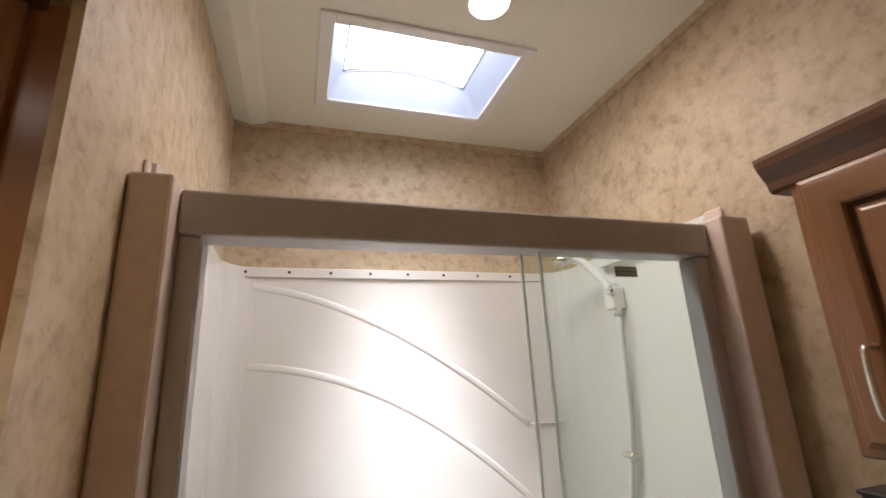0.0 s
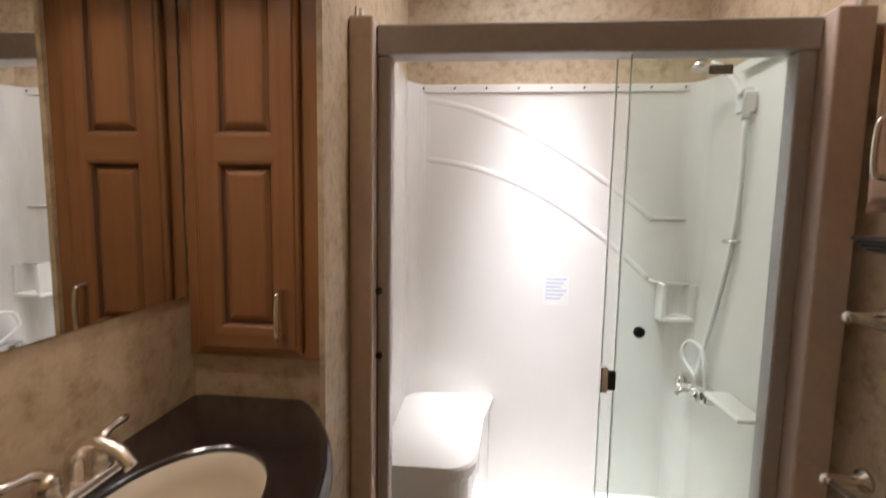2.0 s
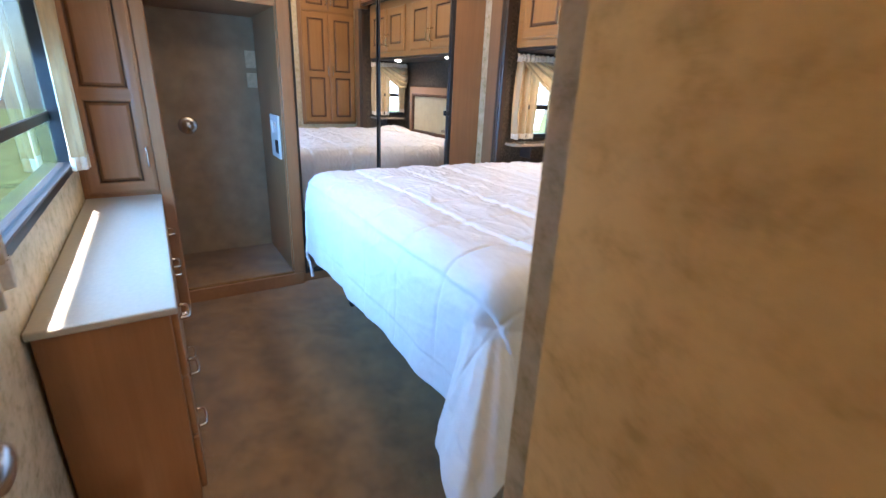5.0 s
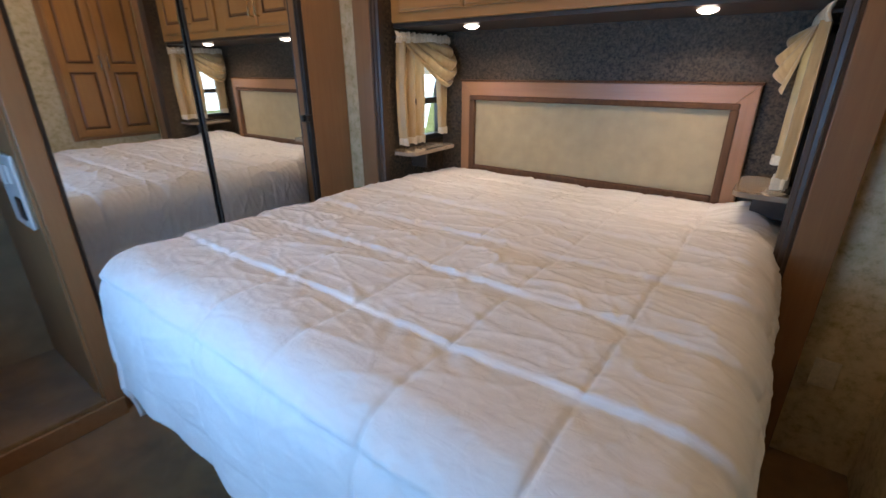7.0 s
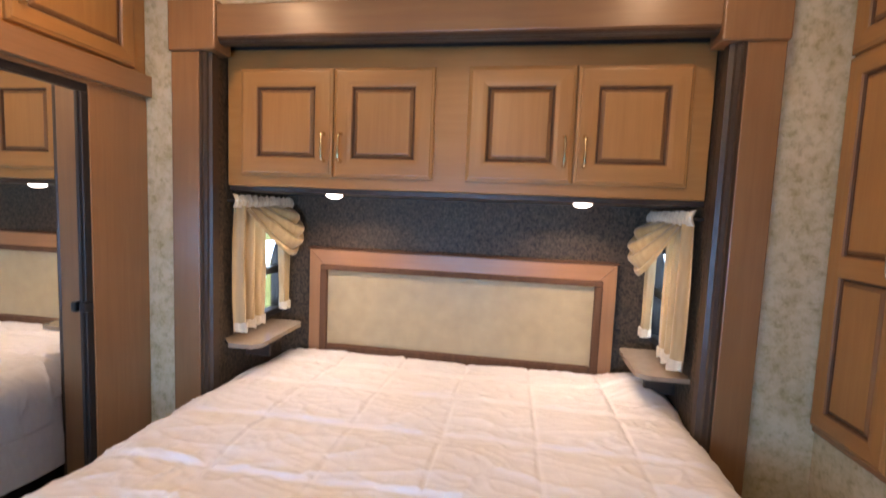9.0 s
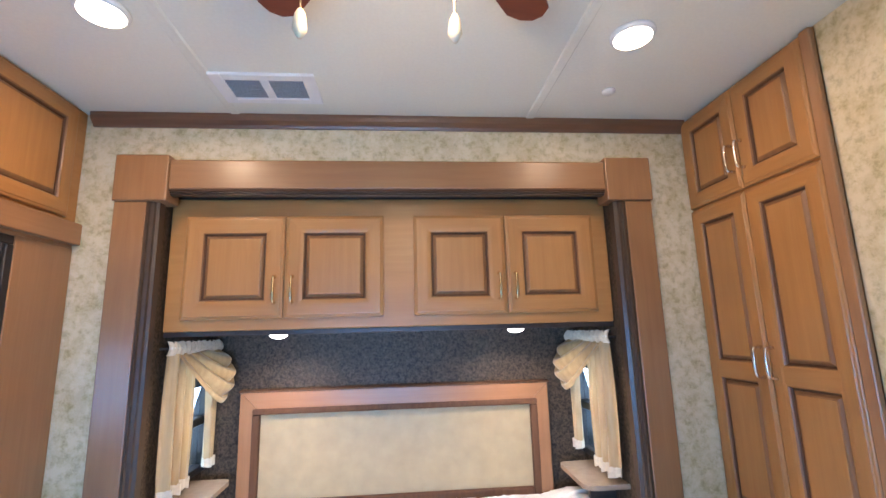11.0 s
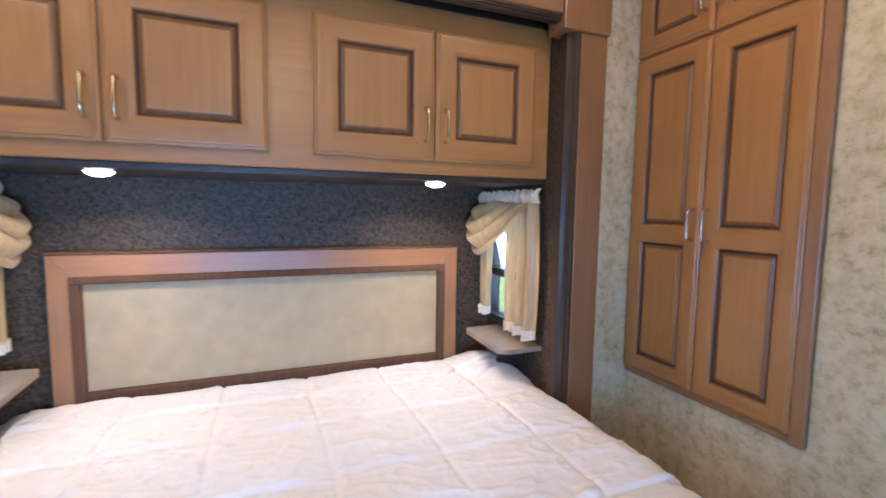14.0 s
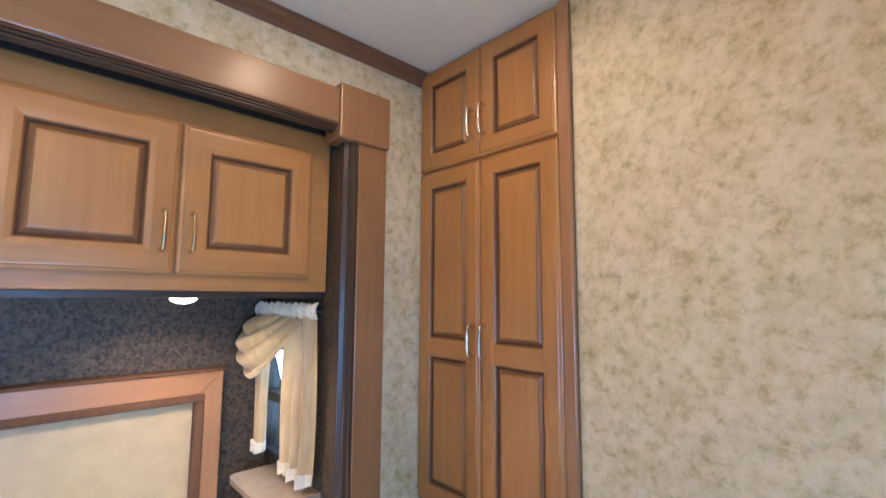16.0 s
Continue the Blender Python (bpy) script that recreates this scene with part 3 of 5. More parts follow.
# bed
def comforter():
    X0, X1, Y0, Y1, top, r = -2.285, -0.527, 0.19, 2.10, 0.862, 0.13
    drop_s, drop_f = 0.44, 0.46
    step = 0.0062
    arc = r * math.pi / 2
    us = np.arange(X0 - drop_s, X1 + drop_s + 1e-6, step)
    vs = np.arange(Y0 - drop_f, Y1 + 1e-6, step)
    cx0, cx1, cy0 = X0 + r * 0.6, X1 - r * 0.6, Y0 + r * 0.6
    verts, faces = [], []
    for j, v in enumerate(vs):
        for i, u in enumerate(us):
            c = Vector((min(max(u, cx0), cx1), max(v, cy0), 0))
            off = Vector((u, v, 0)) - c
            d = off.length
            nrm = off / d if d > 1e-6 else Vector((0, 0, 0))
            # stitched boxes
            wav = noise.noise(Vector((u * 5, v * 5, 21.0)))
            gx, gy = (u + 1.05 + 0.006 * wav) / 0.297, (v - 0.43 + 0.009 * noise.noise(Vector((u * 4, v * 2, 5.5)))) / 0.30
            fx, fy = abs(gx - round(gx)) * 0.297, (gy - math.floor(gy)) * 0.30
            px = 1 - math.exp(-fx / 0.0045)
            rise, fall = min(1, fy / 0.0125), min(1, (0.30 - fy) / 0.15)
            puff = (0.0105 + 0.008 * wav) * (0.45 + 0.55 * px) * rise * rise * (3 - 2 * rise) * math.sin(fall * math.pi / 2)
            puff += 0.005 * px * (0.6 + 0.4 * min(1, fx / 0.10))
            # puckers across the stitching
            fd = min(fy, 0.30 - fy)
            pn = noise.noise(Vector((u * 6, v * 6, 11.0)))
            puff += 0.0034 * (0.5 + pn) * math.sin(u * 62 + 9 * pn + v * 20) * math.exp(-fd / 0.055)
            puff += 0.0026 * (0.5 - pn) * math.sin(v * 66 + 8 * pn - u * 17) * math.exp(-fx / 0.05)
            p3 = Vector((u * 2.3, v * 2.3, 3.1))
            warp = noise.noise(p3 * 1.7)
            calm = 0.4 + 0.6 * min(1, max(0, (v - 0.35) / 0.5))
            rid = 1 - abs(noise.noise(Vector((u * 4 + v * 3 + warp, v * 11 - u * 4, 1.7))))
            rid2 = 1 - abs(noise.noise(Vector((u * 7 + 1.8 * warp, v * 21 + u * 5, 4.2))))
            rid3 = 1 - abs(noise.noise(Vector((u * 30 + 2 * warp, v * 17 - u * 14, 7.7))))
            wr = (rid ** 11 * 0.0058 + rid2 ** 11 * 0.0038 + rid3 ** 9 * 0.0011) * calm + noise.noise(p3) * 0.009
            h = puff + wr
            h += 0.06 * math.exp(-((u - X1 + 0.08) / 0.13) ** 2 - ((v - 1.93) / 0.17) ** 2)
            if d < arc:
                a = d / r
                pos = c + nrm * (r * math.sin(a))
                pos.z = top - r * (1 - math.cos(a))
                nn = nrm * math.sin(a) + Vector((0, 0, math.cos(a)))
            else:
                hang = d - arc
                s = u * abs(nrm.y) + v * abs(nrm.x) + 0.8 * math.atan2(nrm.y, nrm.x)
                fold = (0.008 * math.sin(s * 11 + 2 * noise.noise(Vector((s * 2, 0, 0)))) + 0.004 * math.sin(s * 27 + 1.3)) * min(1, hang / 0.25)
                corner = 2 * max(0, nrm.x) * max(0, -nrm.y)
                flare = (0.05 + 0.62 * corner) * hang
                pos = c + nrm * (r + flare + fold)
                pos.z = top - r - hang * (1 - 0.34 * corner)
                nn = nrm
                h *= max(0.35, 1 - hang / 0.4)
            # the comforter sags a little towards the head and rumples at the pillow end
            pos = pos + nn * h
            if v > 1.55:
                q = min(1, (v - 1.55) / 0.45)
                pos.z -= 0.028 * q * q * (3 - 2 * q)
            pos.z = max(pos.z, 0.02)
            verts.append(pos)
    nu = len(us)
    for j in range(len(vs) - 1):
        for i in range(nu - 1):
            a = j * nu + i
            faces.append((a, a + 1, a + nu + 1, a + nu))
    me = bpy.data.meshes.new("comforter")
    me.from_pydata(verts, [], faces)
    me.materials.append(QUILT)
    for p in me.polygons:
        p.use_smooth = True
    root = thing("comforter", pose(0, 0, 0), "white box-stitched comforter, rumpled, hanging over the bed", "comforter")
    ob = new("cover", me)
    ob.parent = root
    mod = ob.modifiers.new("thickness", "SOLIDIFY")
    mod.thickness, mod.offset = 0.02, -1
    return root


comforter()
bed = thing("bed", pose(-1.41, 1.15, 0), "large bed with a dark base under a white mattress", "bed")
part("mattress", box(-0.80, 0.80, -0.88, 0.97, 0.52, 0.83, 0.05, 3), WHITE, bed)
part("base", box(-0.80, 0.80, -0.82, 0.97, 0.12, 0.52, 0.01), ESPRESSO, bed, "dark upholstered bed base")
for x, y in ((-0.76, -0.78), (0.76, -0.78), (-0.76, 0.9), (0.76, 0.9)):
    part("leg", lathe([(0.016, 0), (0.022, 0.015), (0.02, 0.12)], 12, center=(x, y, 0)), BLACK, bed)


# little shelves under the slide-out windows
def side_shelf(side):
    x = SL if side < 0 else SR
    t = thing("bedside_shelf", pose(x, 1.86, 0.985), "small rounded laminate shelf on the recess wall", "shelf", "shelves beside the bed")
    bm = bmesh.new()
    s = -side
    near = -0.225 if side < 0 else -0.155
    cut = 0.055 if side < 0 else 0.0
    out = [(0, near + cut), (cut, near)] if cut else [(0, near)]
    for k in range(7):
        a = -math.pi / 2 + k * math.pi / 12
        out.append((0.135 + 0.05 * math.cos(a), near + 0.05 + 0.05 * math.sin(a)))
    out += [(0.178, 0.165), (0.170, 0.188), (0.15, 0.196), (0, 0.20)]
    lo = [bm.verts.new((s * u, v, 0)) for u, v in out]
    hi = [bm.verts.new((s * u, v, 0.019)) for u, v in out]
    k = len(out)
    for i in range(k):
        bm.faces.new((lo[i], lo[(i + 1) % k], hi[(i + 1) % k], hi[i]))
    bm.faces.new(lo[::-1])
    bm.faces.new(hi)
    bmesh.ops.recalc_face_normals(bm, faces=bm.faces)
    part("board", bm, SHELF_TOP, t)
    bk = bmesh.new()
    add_box(bk, min(0, s * 0.12), max(0, s * 0.12), -0.02, 0.0, -0.10, 0.0, 0.004)
    part("bracket", bk, ESPRESSO, t)


side_shelf(-1)
side_shelf(1)


# slide-out windows with gold curtains
def side_window(n, x0, side):
    w = tagged(new("window_%d" % n), "narrow black framed window with two panes", "window", kind="structure")
    w.matrix_world = pose(x0, (WY0 + WY1) / 2, (WZ0 + WZ1) / 2)
    hy, hz = (WY1 - WY0) / 2, (WZ1 - WZ0) / 2
    bm = bmesh.new()
    for b in ((-hy, -hy + 0.028, -hz, hz), (hy - 0.028, hy, -hz, hz), (-hy, hy, -hz, -hz + 0.03), (-hy, hy, hz - 0.03, hz), (-hy, hy, -0.055, -0.020)):
        add_box(bm, -0.03, 0.028, b[0], b[1], b[2], b[3], 0.003)
    part("window_frame", bm, BLACK, w, "black window frame")
    for z0, z1 in ((-hz + 0.03, -0.055), (-0.020, hz - 0.03)):
        g = part("pane", box(-0.004, 0.0, -hy + 0.028, hy - 0.028, z0, z1, 0), WINGLASS, w)
        g.visible_shadow = False


side_window(1, SL, -1)
side_window(2, SR, 1)


def cloth(us, vs, f, mat):
    bm = bmesh.new()
    g = [[bm.verts.new(f(u, v)) for u in us] for v in vs]
    for a, b in zip(g, g[1:]):
        for i in range(len(us) - 1):
            bm.faces.new((a[i], a[i + 1], b[i + 1], b[i]))
    return bm


def lin(a, b, n):
    return [a + (b - a) * i / (n - 1) for i in range(n)]


def curtain_set(name, m, width, height, mirror, group):
    """Scarf curtain seen from inside: local x along the wall, -y into the room, z down from the rod at 0."""
    t = thing(name, m, "gold satin scarf curtain with cream gathered hems", "curtain", group)
    s = -1 if mirror else 1
    w = width / 2

    def tail(c, half, zbot, ph, stand):
        def f(u, v):
            k = 0.75 + 0.25 * v
            x = c + u * half * (0.80 + 0.22 * math.sin(v * 2.2 + ph))
            y = -stand - 0.020 * math.sin(u * 8.5 + ph + 0.5 * v) * k - 0.006 * math.sin(u * 19 + 2 * ph + v)
            return (s * x, y, -0.02 - v * zbot)
        return f
    # two tails
    for c, half, zb, ph, stand in ((-w * 0.50, w * 0.50, height * 0.965, 0.5, 0.042), (w * 0.70, w * 0.26, height * 0.90, 1.9, 0.062)):
        f = tail(c, half, zb, ph, stand)
        part("tail", cloth(lin(-1, 1, 41), lin(0, 0.93, 26), f, 0), CURTAIN, t, smooth=True)
        part("hem", cloth(lin(-1.06, 1.06, 61), lin(0.925, 1.0, 5), lambda u, v, f=f: (f(u, v)[0], f(u, v)[1] - 0.004 - 0.006 * math.sin(u * 34), f(u, v)[2] - 0.004 * math.sin(u * 15) * (v > 0.95)), 0), HEM, t, "cream ruffled hem", True)

    # swag: nested loops that hang from the heading, deepest towards the bed's head
    def swag(u, v):
        a = (u + 1) / 2
        xb, xa = w * (0.45 - 1.25 * v ** 0.8), w * (0.74 + 0.28 * v ** 0.7)
        bow = math.sin(math.pi * a ** 1.5) ** 0.75
        x = xb + (xa - xb) * math.sin(math.pi / 2 * a) ** 1.2
        fold = abs(math.sin(v * 11.5)) ** 0.8
        y = -0.058 - 0.072 * bow * math.sin(0.35 + 2.45 * v) - 0.030 * fold * (0.25 + bow)
        z = -0.012 - height * (0.03 + 0.41 * v ** 0.9) * bow - 0.02 * v * (1 - a) + 0.012 * fold * bow
        return (s * x, y, z)
    part("swag", cloth(lin(-1, 1, 41), lin(0, 1, 150), swag, 0), CURTAIN, t, "draped swag", True)

    def head(u, v):
        return (s * u * w * 1.02, -0.050 - 0.012 * u - 0.008 * math.sin(u * 46 + 2 * math.sin(u * 7)) - 0.010 * math.sin(math.pi * v), 0.026 - v * 0.052 + 0.005 * (1 - v) * math.sin(u * 31))
    part("heading", cloth(lin(-1, 1, 121), lin(0, 1, 7), head, 0), HEM, t, "cream gathered heading", True)
    part("rod", tube([(-w * 0.97, -0.046, 0.003), (w * 0.97, -0.046, 0.003)], 0.005, 8), WHITE, t)
    for x in (-w * 0.94, w * 0.94):
        part("rod_bracket", box(x - 0.003, x + 0.003, -0.046, 0, -0.004, 0.006, 0.001), DARKMETAL, t)
    return t


curtain_set("curtain", pose(SL, 1.917, 1.59, 0, 0, 90), 0.44, 0.565, False, "curtains beside the bed")
curtain_set("curtain", pose(SR, 1.917, 1.59, 0, 0, -90), 0.44, 0.565, True, "curtains beside the bed")

# wall cabinet beside the bed
wc = thing("wall_cabinet", pose(XW, 1.345, 0.89, 0, 0, -90), "tall honey maple wall cabinet with four raised panel doors", "cabinet")
# local x runs to -y of the room
part("body", box(-0.315, 0.36, -0.010, -0.001, 0.0, 1.66, 0.002), HONEY, wc)
for b in ((0.322, 0.36, -0.024, -0.001, -0.012, 1.66), (-0.315, 0.322, -0.014, -0.001, -0.012, 0.02)):
    part("face_frame", box(*b, 0.003), CHERRY, wc)
for u0, u1, hu in ((-0.312, 0.003, -0.022), (0.007, 0.320, 0.032)):
    panel_door(wc, u0, u1, 0.012, 1.232, -0.010, splits=(0.565,), handle=(hu, 0.605), mats=HM, stile=0.058)
    panel_door(wc, u0, u1, 1.244, 1.65, -0.010, handle=(hu, 1.37), mats=HM, stile=0.058)

# crown strip at the ceiling
crown = [(0, 0), (0, -0.058), (-0.008, -0.058), (-0.014, -0.046), (-0.03, -0.030), (-0.034, -0.014), (-0.034, 0)]
bm = extrude_profile([(YW + u, H + w * 0.95) for u, w in crown], -2.66, -0.105, "X")
solid("crown_trim", bm, [CROWN], "dark cherry crown strip along the ceiling", "trim", kind="structure")

# wall outlet by the recess
def plate(name, m, w, h, label, kind="", dark=False, mat=None):
    t = thing(name, m, label, "outlet" if not kind else kind)
    part("plate", box(-w / 2, w / 2, -0.006, 0, -h / 2, h / 2, 0.002, 2), mat or WHITE, t)
    for z in (-h * 0.2, h * 0.2):
        part("socket", box(-w * 0.22, w * 0.22, -0.008, -0.005, z - h * 0.11, z + h * 0.11, 0.001), BLACK if dark else mat or WHITE, t)


plate("outlet", pose(-0.252, YW, 0.395), 0.075, 0.115, "cream double wall outlet low beside the bed", mat=HEM)

# mirrored closet
cl = thing("mirrored_closet", pose(XM, 0, 0, 0, 0, 90), "cherry closet front with two sliding mirror doors", "closet")
# local x runs to +y of the room, front towards +x
for nm, b, m in (("post", (0.14, 0.215, -0.02, 0.06, 0, 1.99), CHERRY), ("side_panel", (1.405, 1.664, -0.015, 0.05, 0, 1.99), CHERRY), ("base_board", (0.215, 1.405, -0.01, 0.05, 0, 0.06), CHERRY_H),
                 ("head_board", (-0.52, 1.664, -0.012, 0.05, 1.985, 2.09), CHERRY_H), ("head_moulding", (-0.52, 1.664, -0.042, -0.012, 2.0, 2.085), CHERRY_H),
                 ("back_panel", (0.215, 1.41, 0.052, 0.07, 0.0, 1.99), ESPRESSO)):
    part(nm, box(*b, 0.004, 2), m, cl)
for b in ((0.215, 1.405, -0.012, 0.02, 1.955, 1.985), (0.215, 1.405, -0.012, 0.02, 0.06, 0.08), (1.375, 1.405, -0.014, 0.02, 0.08, 1.955), (0.215, 0.232, -0.012, 0.02, 0.08, 1.955)):
    part("track", box(*b, 0.003), DARKMETAL, cl, "dark metal sliding door track")
for u0, u1, y in ((0.22, 0.84, 0.018), (0.80, 1.378, 0.0)):
    dr = part("mirror_door", box(u0, u1, y, y + 0.004, 0.08, 1.955, 0), MIRROR, cl, "full height mirror door")
    for b in ((u0, u0 + 0.012, y - 0.006, y + 0.008, 0.08, 1.955), (u1 - 0.012, u1, y - 0.006, y + 0.008, 0.08, 1.955)):
        part("door_edge", box(*b, 0.002), DARKMETAL, dr)
part("latch", box(1.352, 1.392, -0.03, -0.006, 1.163, 1.20, 0.006, 2), BLACK, cl, "black sliding door latch")

# closet cupboard above the mirrors
cu = thing("closet_cupboard", pose(XM, 0, 2.09, 0, 0, 90), "honey maple cupboard above the mirrored closet", "cabinet")
part("body", box(-0.52, 1.664, -0.012, 0.05, 0, H - 2.09, 0.003), HONEY_H, cu)
for u0, u1, hu in ((0.30, 0.70, 0.67), (0.71, 1.11, 0.74), (1.14, 1.60, 1.175)):
    panel_door(cu, u0, u1, 0.012, H - 2.09 - 0.012, -0.012, handle=(hu, 0.13), mats=HM, hmat=BRASS, stile=0.055)

# closet niche with its step
ni = thing("closet_niche", pose(0, 0, 0), "carpeted step and wooden lining of the closet niche", "niche")
part("step", box(-3.35, XM + 0.03, -0.53, 0.14, 0.0, 0.10, 0.01, 2), CARPET, ni, "carpeted step")
part("step_board", box(XM + 0.03, XM + 0.045, -0.53, 0.20, 0.0, 0.085, 0.003), CHERRY_H, ni)
part("lining", box(-3.35, XM, 0.130, 0.155, 0.10, 1.985, 0.002), CHERRY, ni)
part("lining", box(-3.35, XM, -0.545, -0.52, 0.10, 1.985, 0.002), CHERRY, ni)
part("lining", box(-3.35, XM, -0.545, 0.13, 1.77, 1.80, 0.002), CHERRY, ni)
part("head", box(XM - 0.02, XM + 0.012, -0.52, 0.14, 1.77, 1.985, 0.003), CHERRY_H, ni)
t = thing("round_latch", pose(-3.348, -0.36, 1.04), "round satin metal catch on the niche wall", "latch")
part("rosette", lathe([(0.002, 0), (0.058, 0), (0.060, 0.006), (0.052, 0.012), (0.040, 0.010), (0.030, 0.022), (0.018, 0.030), (0.004, 0.032)], 28, "X"), NICKEL, t, smooth=True)
plate("wall_switch", pose(-3.348, 0.091, 1.495, 0, 0, 90), 0.07, 0.115, "tan wall plate on the niche wall", "switch", mat=BEAD)
plate("wall_switch", pose(-3.348, 0.091, 1.355, 0, 0, 90), 0.07, 0.10, "tan wall plate on the niche wall", "switch", mat=BEAD)
cpl = thing("control_plate", pose(-2.865, 0.130, 1.01), "white plastic control plate with a dark socket", "switch")
part("plate", box(-0.115, 0.115, -0.014, 0, -0.14, 0.14, 0.005, 2), WHITE, cpl)
part("socket", box(0.02, 0.09, -0.020, -0.012, -0.105, -0.02, 0.003), BLACK, cpl, "dark socket")
part("switch", box(-0.08, -0.03, -0.022, -0.012, 0.02, 0.10, 0.004), WHITE, cpl)
part("switch", box(0.0, 0.05, -0.022, -0.012, 0.03, 0.10, 0.004), WHITE, cpl)

# tall cupboard at the end of the dresser
tc = thing("tall_cupboard", pose(-2.56, -0.73, 0, 0, 0, 90), "tall cherry cupboard at the end of the dresser", "cabinet")
part("body", box(-0.19, 0.19, 0.0, 0.16, 0, H, 0.003), CHERRY, tc)
part("corner_post", box(0.145, 0.205, -0.012, 0.16, 0, H, 0.006, 2), CHERRY, tc)
panel_door(tc, -0.17, 0.14, 0.76, 2.0, 0.0, splits=(1.26,), handle=(0.115, 0.95), mats=CM, hmat=NICKEL)

# dresser below the window
ds = thing("dresser", pose(-1.80, -0.745, 0), "cherry chest of drawers with a pale grey laminate top", "dresser")
part("body", box(-0.75, 0.755, -0.165, 0.145, 0, 0.715, 0.004), CHERRY, ds)
part("top", box(-0.76, 0.775, -0.172, 0.165, 0.715, 0.74, 0.006, 2), DRESSER_TOP, ds, "pale grey laminate top")
for c in range(3):
    for r in range(3):
        u0, v0 = -0.735 + c * 0.495, 0.035 + r * 0.226
        d = part("drawer", box(u0, u0 + 0.485, 0.145, 0.164, v0, v0 + 0.216, 0.006, 2), CHERRY_H, ds)
        hbm = pull_handle(0.105)
        bmesh.ops.rotate(hbm, verts=hbm.verts, cent=(0, 0, 0), matrix=Matrix.Rotation(math.pi / 2, 3, "Y"))
        bmesh.ops.rotate(hbm, verts=hbm.verts, cent=(0, 0, 0), matrix=Matrix.Rotation(math.pi, 3, "Z"))
        bmesh.ops.translate(hbm, verts=hbm.verts, vec=(u0 + 0.2425, 0.164, v0 + 0.108))
        part("handle", hbm, NICKEL, d, "brushed metal bar pull", True)

# south window
w = tagged(new("window_3"), "black framed sliding window over the dresser", "window", kind="structure")
w.matrix_world = pose(-1.615, YS, 1.44)
bm = bmesh.new()
for b in ((-0.755, -0.72, -0.51, 0.51), (0.72, 0.755, -0.51, 0.51), (-0.755, 0.755, -0.51, -0.475), (-0.755, 0.755, 0.475, 0.51), (-0.755, 0.755, -0.29, -0.25)):
    add_box(bm, b[0], b[1], -0.04, -0.031 if b[3] == -0.25 else 0.02, b[2], b[3], 0.004)
part("window_frame", bm, BLACK, w, "black window frame")
for z0, z1 in ((-0.475, -0.29), (-0.25, 0.475)):
    g = part("pane", box(-0.72, 0.72, -0.039, -0.036, z0, z1, 0), TINTGLASS, w)
    g.visible_shadow = False
def window_tail(x, half, label):
    t = thing("window_curtain", pose(x, YS, 2.02, 0, 0, 180), label, "curtain", "window curtains")

    def f(u, v):
        return (u * half * (1 - 0.12 * math.sin(v * 2)), -0.05 - 0.022 * math.sin(u * 9 + 0.6 * v) - 0.008 * math.sin(u * 21), -v * 1.08)
    part("tail", cloth(lin(-1, 1, 41), lin(0, 0.95, 26), f, 0), CURTAIN, t, smooth=True)
    part("hem", cloth(lin(-1.05, 1.05, 61), lin(0.945, 1, 5), lambda u, v: (f(u, v)[0], f(u, v)[1] - 0.004 * math.sin(u * 36), f(u, v)[2]), 0), HEM, t, "cream ruffled hem", True)
    part("heading", cloth(lin(-1, 1, 81), lin(0, 1, 6), lambda u, v: (u * half * 1.03, -0.045 - 0.008 * math.sin(u * 40), 0.03 - v * 0.07), 0), HEM, t, "cream gathered heading", True)


window_tail(-0.70, 0.19, "gold satin curtain tail beside the window")
window_tail(-2.31, 0.10, "gold satin curtain tail at the far window end")
rod = thing("curtain_rod", pose(-1.60, YS + 0.04, 2.03), "thin white curtain rod over the window", "curtain rod")
part("rod", tube([(-0.86, 0, 0), (0.86, 0, 0)], 0.008, 8), WHITE, rod)
for x in (-0.84, 0.84):
    part("bracket", box(x - 0.01, x + 0.01, -0.04, 0.008, -0.012, 0.012, 0.002), WHITE, rod)

# outdoors
solid("ground", box(-40, 40, -60, 60, -1.2, -1.1, 0), plain("lawn", (0.09, 0.13, 0.04), 0.9, var=0.4, scale=3), "flat green lawn outside", "ground", kind="structure")
solid("backdrop", box(-50, 50, -58, -57, -1, 14, 0), OUTSIDE_GREEN, "distant dark green trees", "backdrop", kind="structure")

# ceiling details
for x in (-2.088, -0.825):
    solid("ceiling_batten", extrude_profile([(x - 0.02, H), (x - 0.015, H - 0.005), (x + 0.015, H - 0.005), (x + 0.02, H)], YS, YW - 0.034, "Y"), CEIL, "thin white ceiling batten", "trim", kind="structure")
vt = thing("ceiling_vent", pose(-1.89, 1.42, H) @ Matrix.Scale(1.12, 4), "white ceiling vent with two dark grilles", "vent")
bm = bmesh.new()
for b in ((-0.165, -0.125, -0.09, 0.09), (0.125, 0.165, -0.09, 0.09), (-0.125, 0.125, -0.09, -0.058), (-0.125, 0.125, 0.058, 0.09), (-0.013, 0.013, -0.058, 0.058)):
    add_box(bm, b[0], b[1], b[2], b[3], -0.012, -0.0005, 0.002)
part("frame", bm, WHITE, vt)
part("backing", box(-0.125, 0.125, -0.058, 0.058, -0.003, -0.0006, 0), VENT_DARK, vt)
for k in range(9):
    y = -0.052 + k * 0.013
    part("slat", box(-0.125, 0.125, y - 0.001, y + 0.001, -0.009, -0.003, 0), VENT_DARK, vt)
dt = thing("ceiling_detector", pose(-0.573, 1.394, H), "tiny round white ceiling sprinkler cap", "detector")
part("cap", lathe([(0.026, -0.001), (0.026, -0.008), (0.018, -0.014), (0.004, -0.016)], 20), WHITE, dt, smooth=True)


